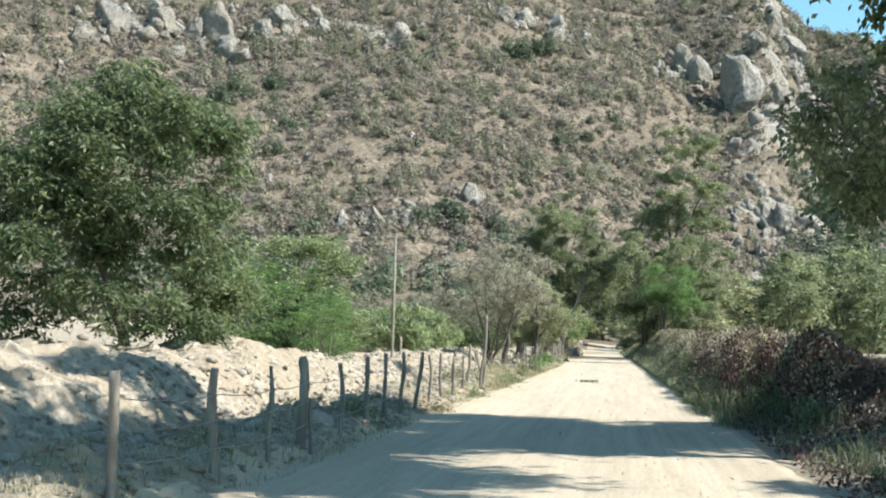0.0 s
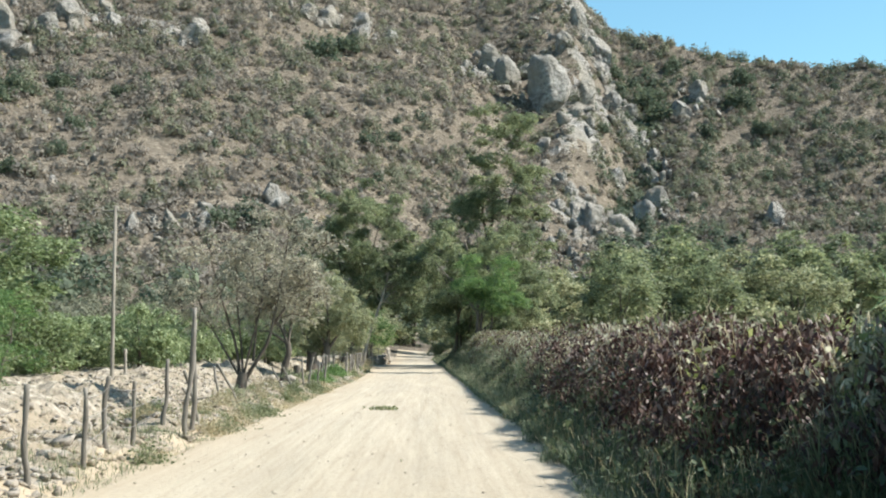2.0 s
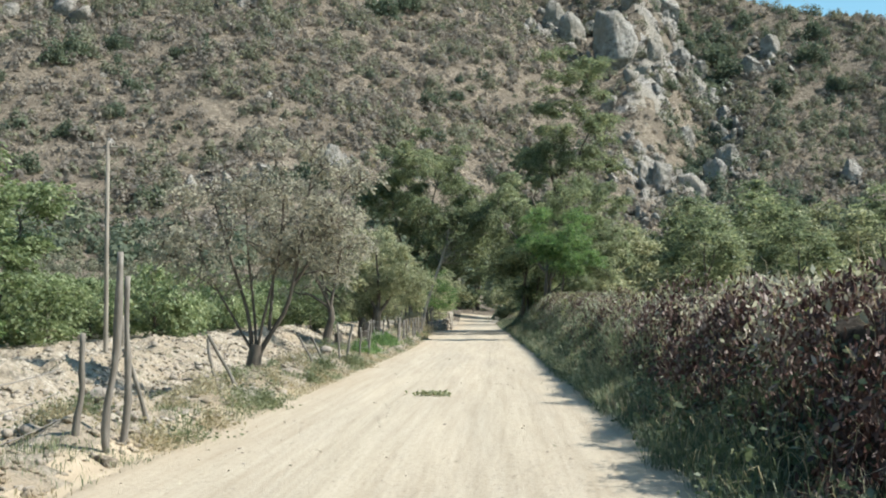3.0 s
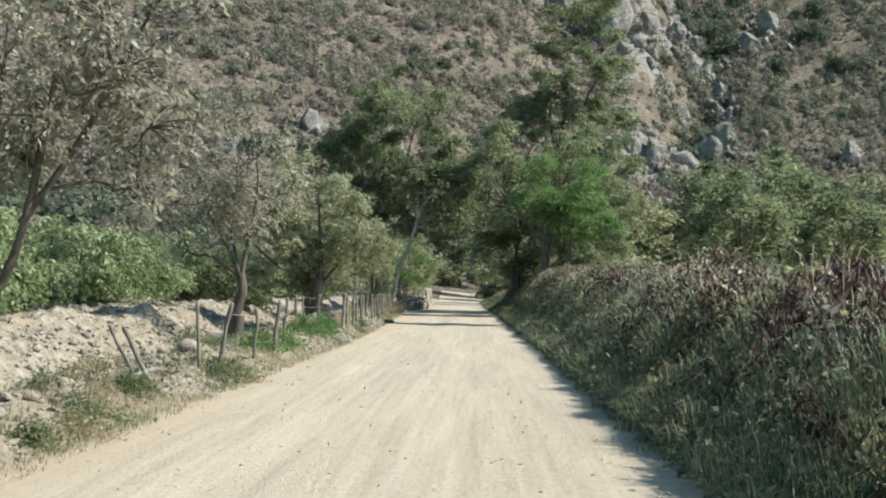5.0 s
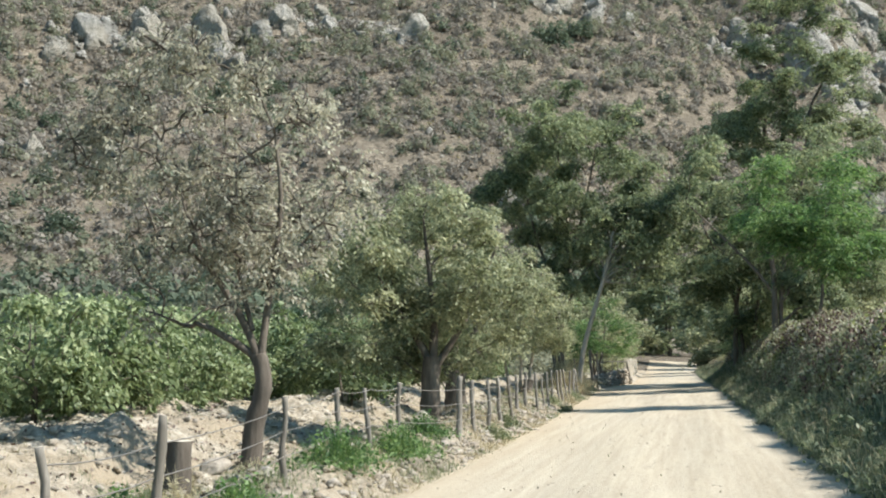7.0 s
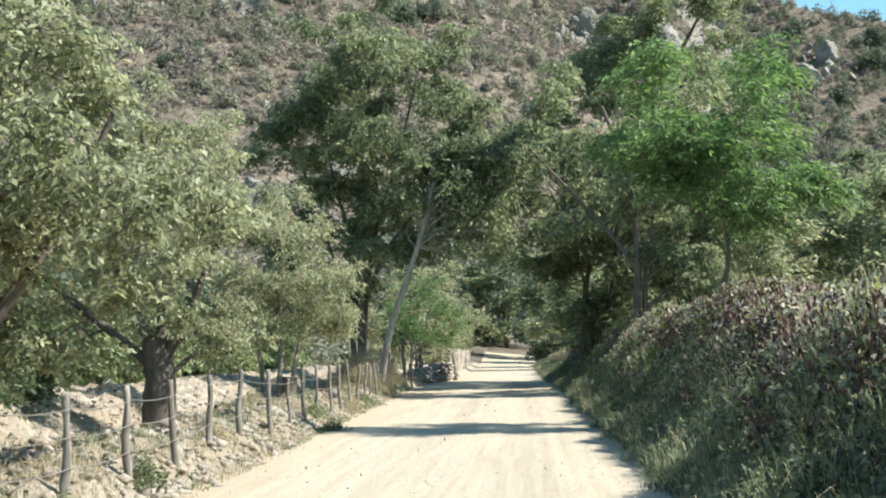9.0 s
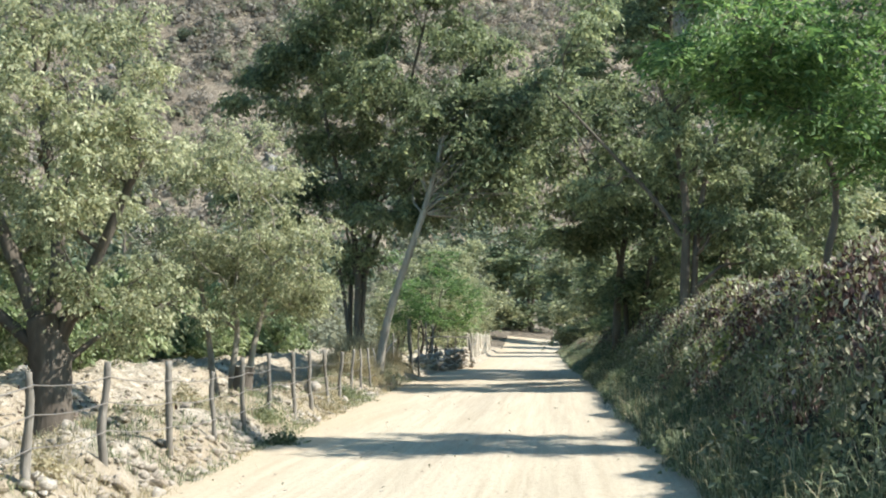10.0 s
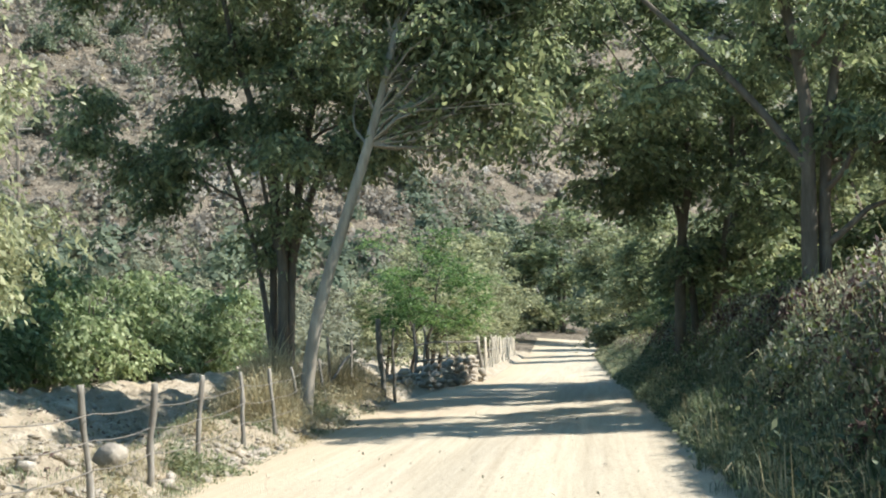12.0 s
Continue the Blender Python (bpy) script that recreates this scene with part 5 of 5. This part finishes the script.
# utility pole
pole = base("utility_pole", (-11.4, 64.5, 0))
z = float(ground_z(-11.4, 64.5))
part("pole", raw_mesh("pole", *tube([(0, 0, z - 0.3), (0, 0, z + 3), (0.02, 0, z + 6.3)], [0.075, 0.068, 0.055], 12), PALEBARK, smooth=True), pole)
for dx in (-0.45, 0.1, 0.55):
    part("insulator", raw_mesh("insulator", *tube([(dx, 0, z + 6.1), (dx, 0, z + 6.2), (dx, 0, z + 6.26)], [0.02, 0.035, 0.02], 8), STONE), pole)
part("crossarm", raw_mesh("crossarm", *tube([(-0.5, 0, z + 6.1), (0.6, 0, z + 6.1)], [0.03, 0.03], 6), POST), pole)
tagged(pole, "slim weathered wooden utility pole beside the orchard", "utility pole")
far_pole = base("utility_pole", (-21.8, 150, 0))
zf = float(ground_z(-21.8, 150))
part("pole", raw_mesh("pole", *tube([(0, 0, zf - 0.3), (0, 0, 5), (0.02, 0, 10.8)], [0.09, 0.08, 0.065], 12), BARK, smooth=True), far_pole)
part("crossarm", raw_mesh("crossarm", *tube([(-0.6, 0, 10.5), (0.6, 0, 10.5)], [0.05, 0.05], 6), POST), far_pole)
tagged(far_pole, "tall slim utility pole behind the orchard", "utility pole")
for dx in (-0.45, 0.55):
    u = np.linspace(0, 1, 25)
    way = np.stack([-11.4 + dx - 10.4 * u, 64.5 + 85.5 * u, z + 6.1 + (10.5 - z - 6.1) * u - 5.6 * u * (1 - u)], 1)
    tagged(new("cable", raw_mesh("cable", *tube(way, np.full(25, 0.011), 4), WIRE)), "thin sagging overhead cable above the orchard", "cable", "overhead cables")
v, f = knotty(rng, (-11.1, 65.2, z - 0.2), (-11.1, 65.2, z + 1.1), 0.09)
tagged(new("marker_post", raw_mesh("marker_post", v, f, STONE)), "short pale post beside the utility pole", "post")

# ---- stones ----
rng = np.random.default_rng(90)
n = 19000
y = np.where(rng.uniform(size=n) < 0.65, rng.uniform(10, 135, n), rng.uniform(50, 100, n))
w = np.abs(rng.normal(0, 1, n)) * 3.0 + 0.3 + 0.8 * (y > 55)
x = left_edge(y) - w
keep = fbm(x / 1.6, y / 2.4, 91, 3) + rng.normal(0, 0.3, n) > 0.0
x, y = x[keep], y[keep]
s = rng.uniform(0.02, 0.07, len(x)) * rng.uniform(0.7, 2.6, len(x))
v, f = rock_parts(rng, np.stack([x, y, ground_z(x, y) + s * 0.1], 1), s, 0.6, 0.5, 1)
tagged(new("rubble", raw_mesh("rubble", v, f, STONE)), "pale broken stones and rubble on the bank", "rubble", kind="stuff")
for k in range(80):
    y = float(rng.uniform(11, 132))
    x = float(left_edge(y)) - float(np.abs(rng.normal(0, 1))) * 2.6 - 0.9
    s = float(rng.uniform(0.16, 0.36))
    v, f = rock_parts(rng, [np.zeros(3)], [s], 0.65, 0.3, 2)
    ob = new("rock", raw_mesh("rock", v, f, STONE))
    ob.location = (x, y, float(ground_z(x, y)) + s * 0.12)
    tagged(ob, "pale angular rock lying on the stony bank", "rock", "bank rocks")
n = 1500
y = rng.uniform(74, 126, n)
x = left_edge(y) - 0.25 + rng.normal(0, 0.16, n)
s = rng.uniform(0.03, 0.09, n) * rng.choice([1, 1, 1.5, 2.0], n)
keep = fbm(y / 1.4, y * 0, 92, 3) > -0.2
v, f = rock_parts(rng, np.stack([x, y, ground_z(x, y) + s * 0.2], 1)[keep], s[keep], 0.6, 0.5, 1)
tagged(new("lip_stones", raw_mesh("lip_stones", v, f, STONE)), "pale stones along the lip of the road", "rubble", kind="stuff")
# the heap of broken rock behind the first stretch of fence
n = 4200
y = rng.uniform(12, 78, n)
x = -5.6 - np.abs(rng.normal(0, 1, n)) * 2.4
s = rng.uniform(0.03, 0.10, n) * rng.choice([1, 1, 1.4, 2.2], n)
v, f = rock_parts(rng, np.stack([x, y, ground_z(x, y) + s * 0.15], 1), s, 0.75, 0.7, 1)
tagged(new("rock_heap", raw_mesh("rock_heap", v, f, STONE)), "long heap of pale broken rock behind the fence", "rock heap", kind="stuff")
# fallen leaves under the trees behind the fence
n = 16000
y = rng.uniform(54, 130, n)
x = left_edge(y) - 1.2 - np.abs(rng.normal(0, 1, n)) * 4.0
keep = fbm(x / 2.5, y / 4.0, 97, 3) + rng.normal(0, 0.25, n) > 0.0
c = np.stack([x, y, ground_z(x, y) + 0.02], 1)[keep]
tagged(new("fallen_leaves", raw_mesh("fallen_leaves", *leaves(rng, c, 0.10, 0.5, 0.0, 1.2), LEAF_VINE)), "brown fallen leaves under the trees behind the fence", "leaf litter", kind="stuff")
v, f = rock_parts(rng, [np.zeros(3)], [0.32], 0.75, 0.25, 2)
ob = new("rock", raw_mesh("rock", v, f, STONE))
ob.location = (-6.0, 118.1, float(ground_z(-6.0, 118.1)) + 0.1)
tagged(ob, "pale rounded boulder beside the fence", "rock", "bank rocks")
# crumbled clods of soil
n = 9000
y = rng.uniform(8, 135, n)
x = left_edge(y) - 0.15 - np.abs(rng.normal(0, 1, n)) * 3.2
s = rng.uniform(0.02, 0.06, n) * rng.choice([1, 1, 1.8, 2.6], n)
v, f = rock_parts(rng, np.stack([x, y, ground_z(x, y) + s * 0.1], 1), s, 0.6, 0.6, 1)
tagged(new("soil_clods", raw_mesh("soil_clods", v, f, SOIL)), "crumbled clods of dry soil along the bank", "soil clods", kind="stuff")
# dry and green tufts on the bank
n = 200000
y = np.where(rng.uniform(size=n) < 0.6, rng.uniform(8, 135, n), rng.uniform(52, 130, n))
x = left_edge(y) + 0.15 - np.abs(rng.normal(0, 1, n)) * 3.0
q = fbm(x / 0.8, y / 1.1, 95, 3) + rng.normal(0, 0.15, n)
c = np.stack([x, y, ground_z(x, y) - 0.02], 1)
tagged(new("bank_dry_grass", raw_mesh("bank_dry_grass", *blades(rng, c[q > 0.2], 0.16, 0.009, 1.5), DRYBLADE)), "dry straw-coloured grass tufts on the bank", "dry grass", kind="stuff")
tagged(new("bank_grass", raw_mesh("bank_grass", *blades(rng, c[q + 0.22 * ((y > 55) & (y < 122)) * (x > -7) * np.sin(y * 0.9) < -0.36], 0.17, 0.010, 1.4), BLADE)), "dull green grass tufts among the stones", "grass", kind="stuff")


def weed_clump(x, y, s, mt, label, many=1100):
    """A low domed clump of stems and small leaves."""
    c = rng.normal(0, 0.26 * s, (many, 3)) * np.array([1, 1.3, 0])
    fall = np.exp(-(c[:, :1] ** 2 + c[:, 1:2] ** 2) / (0.30 * s) ** 2)
    ob = base("weed_clump", (x, y, float(ground_z(x, y)) - 0.02))
    v, f = blades(rng, c, 1.0, 0.014, 1.0)
    foot = np.repeat(c, 4, 0)
    part("stems", raw_mesh("stems", foot + (v - foot) * np.repeat((0.16 + 0.42 * fall) * s, 4, 0), f, mt), ob)
    up = c + np.concatenate([np.zeros((many, 2)), rng.uniform(0.1, 1.0, (many, 1)) * (0.12 + 0.42 * fall) * s], 1)
    part("leaves", raw_mesh("leaves", *leaves(rng, up + rng.normal(0, 0.05, up.shape), 0.07, 0.5, 0.1, 0.5), mt), ob)
    return tagged(ob, label, "weeds", "weed clumps", "stuff")


for x, y, s in ((-4.75, 72.8, 1.0), (-4.6, 75.2, 0.9), (-4.75, 79.4, 1.25), (-4.55, 82.2, 1.1), (-4.9, 86.0, 0.9)):
    weed_clump(x, y, s, LEAF_GREEN, "leafy fresh green weed clump by the fence")
for x, y, s in ((-4.35, 66.6, 0.9), (-4.3, 67.6, 0.7), (-4.3, 90.5, 0.7), (-4.35, 57.5, 0.6), (-4.2, 50.5, 0.6), (-4.3, 106.5, 0.7), (-5.0, 108.3, 0.6), (-4.5, 93.5, 0.6), (-4.6, 62.0, 0.7), (-6.2, 63.2, 0.8), (-8.0, 70.0, 0.9), (-5.6, 128.2, 1.1), (-6.3, 126.5, 0.9), (-5.2, 118.5, 0.7)):
    weed_clump(x, y, s, BLADE, "low dull green weed clump on the bank", 700)
for x, y, s in ((-6.1, 126.0, 1.5), (-6.6, 128.6, 1.7), (-6.9, 132.6, 1.6), (-7.4, 130.2, 1.6), (-6.6, 135.2, 1.5), (-6.9, 138.0, 1.6)):
    weed_clump(x, y, s * 1.5, DRYBLADE, "tall tangle of dry brush at the foot of the trees", 2400)
for k in range(64):
    y = float(rng.uniform(12, 128) if k % 2 else rng.uniform(36, 72))
    weed_clump(float(left_edge(y)) - float(rng.uniform(0.0, 1.0) ** 1.6 * 4.0), y, float(rng.uniform(0.5, 1.0)), DRYBLADE if k % 3 else BLADE, "low dry straw-coloured weed clump on the bank" if k % 3 else "low dull green weed clump on the bank", 340)
n = 4000
y = rng.uniform(4, 140, n)
x = left_edge(y) + (right_edge(y) - left_edge(y)) * rng.uniform(0, 1, n)
s = rng.uniform(0.006, 0.018, n) * rng.choice([1, 1, 1, 1.8], n)
v, f = rock_parts(rng, np.stack([x, y, road_z(x, y)], 1), s, 0.5, 0.25, 1)
tagged(new("road_gravel", raw_mesh("road_gravel", v, f, STONE)), "loose pebbles on the dusty road", "gravel", kind="stuff")

# dry leaves and twigs blown over the road
n = 700
y = rng.uniform(4, 140, n)
x = left_edge(y) + (right_edge(y) - left_edge(y)) * rng.uniform(0, 1, n)
c = np.stack([x, y, road_z(x, y) + 0.025], 1)
tagged(new("road_litter", raw_mesh("road_litter", *leaves(rng, c, 0.055, 0.45, 0.0, 1.5), LEAF_DRY)), "dry leaves and bits of twig on the road", "litter", kind="stuff")

# heap of cut green leaves on the road
m = 90
c = np.concatenate([rng.normal(0, 0.24, (m, 1)), rng.normal(0, 0.2, (m, 1)), rng.uniform(0.02, 0.07, (m, 1))], 1)
ob = new("leaf_heap", raw_mesh("leaf_heap", *leaves(rng, c, 0.16, 0.4, 0.0, 0.9), LEAF_OLIVE))
ob.location = (-1.2, 53.4, 0.02)
tagged(ob, "small heap of torn leafy twigs on the road", "leaves", kind="stuff")

# ---- gate, stone wall and pickets at the far end ----
gate = tagged(base("gate"), "rough pole gate between dark posts under the trees", "gate")
for x, y, h, r in ((-5.75, 137.6, 2.1, 0.11), (-5.42, 137.9, 2.05, 0.06), (-6.35, 133.4, 1.6, 0.06), (-6.15, 135.5, 1.5, 0.05), (-6.0, 146.5, 1.9, 0.06), (-5.8, 147.5, 1.85, 0.06), (-5.3, 150.2, 1.3, 0.05), (-5.0, 151.6, 1.3, 0.05)):
    post(gate, rng, x, y, h, r, float(rng.normal(0, 0.03)), 0.0, "gate_post")
for a, b in (((-6.0, 146.5, 1.55), (-4.45, 153.8, 1.6)), ((-6.0, 146.5, 1.0), (-4.5, 153.6, 1.05))):
    part("rail", raw_mesh("rail", *knotty(rng, a, b, 0.045), POST), gate)
part("brace", raw_mesh("brace", *knotty(rng, (-6.75, 133.2, 0.45), (-6.05, 135.4, 1.5), 0.055), POST), gate)
part("brace", raw_mesh("brace", *knotty(rng, (-6.15, 135.6, 0.8), (-5.6, 137.4, 0.4), 0.04), POST), gate)
wall = tagged(base("dry_stone_wall"), "low dark dry stone wall beside the road", "stone wall")
for k in range(170):
    s = float(rng.uniform(0.14, 0.30))
    v, f = rock_parts(rng, [np.zeros(3)], [s], 0.7, 0.3, 1)
    ob = part("stone", raw_mesh("stone", v, f, STONE), wall)
    u = float(rng.uniform(0, 1))
    ob.location = (-6.1 + 1.7 * u + float(rng.normal(0, 0.18)), 141.5 + 11.5 * u + float(rng.normal(0, 0.2)), float(rng.uniform(0.1, 0.75 + 0.35 * u)))
fence2 = tagged(base("picket_fence"), "fence of close-set pickets along the far road, coloured pale as if sunlit", "picket fence")
post(fence2, rng, -4.3, 154.5, 1.6, 0.10, -0.25)
for k in range(30):
    y = 157 + k * 1.5
    # the lighter wood paints sunlight onto pickets that stand in tree shade
    post(fence2, rng, -4.75 - 0.035 * k + float(rng.normal(0, 0.05)), y, 1.4 + float(rng.normal(0, 0.09)), 0.06, float(rng.normal(0, 0.04)), 0, "picket").data.materials[0] = CUT_AND_SUNLIT_WOOD
for h in (0.6, 1.15):
    part("wire", raw_mesh("wire", *tube([(-4.6, 155.0, h), (-5.2, 178, h), (-5.8, 201, h)], [0.012] * 3, 4), WIRE), fence2)

# ---- log and posts on the open bank ----
z = float(ground_z(6.2, 31))
v, f = tube(bend(rng, (4.9, 30.6, z + 0.42), (8.4, 31.4, z + 0.5), 5, 0.02, 0, 1), np.linspace(0.075, 0.06, 8), 10, rng, 0.08)
tagged(new("log", raw_mesh("log", v, f, POST)), "weathered log lying across short posts", "log")
for x, y, h in ((5.4, 30.5, 0.75), (6.9, 30.8, 0.8), (7.8, 31.0, 0.7)):
    z = float(ground_z(x, y))
    v, f = knotty(rng, (x, y, z - 0.2), (x + 0.05, y, z + h), 0.055)
    tagged(new("bank_post", raw_mesh("bank_post", v, f, POST)), "short rough post on the leaf-strewn bank", "post", "bank posts")
for x, y, s in ((5.5, 29.4, 1.5), (6.4, 30.1, 1.1), (7.4, 30.2, 1.3)):
    weed_clump(x, y, s, DRYSTEM, "rusty dry brush heaped on the bank", 800)
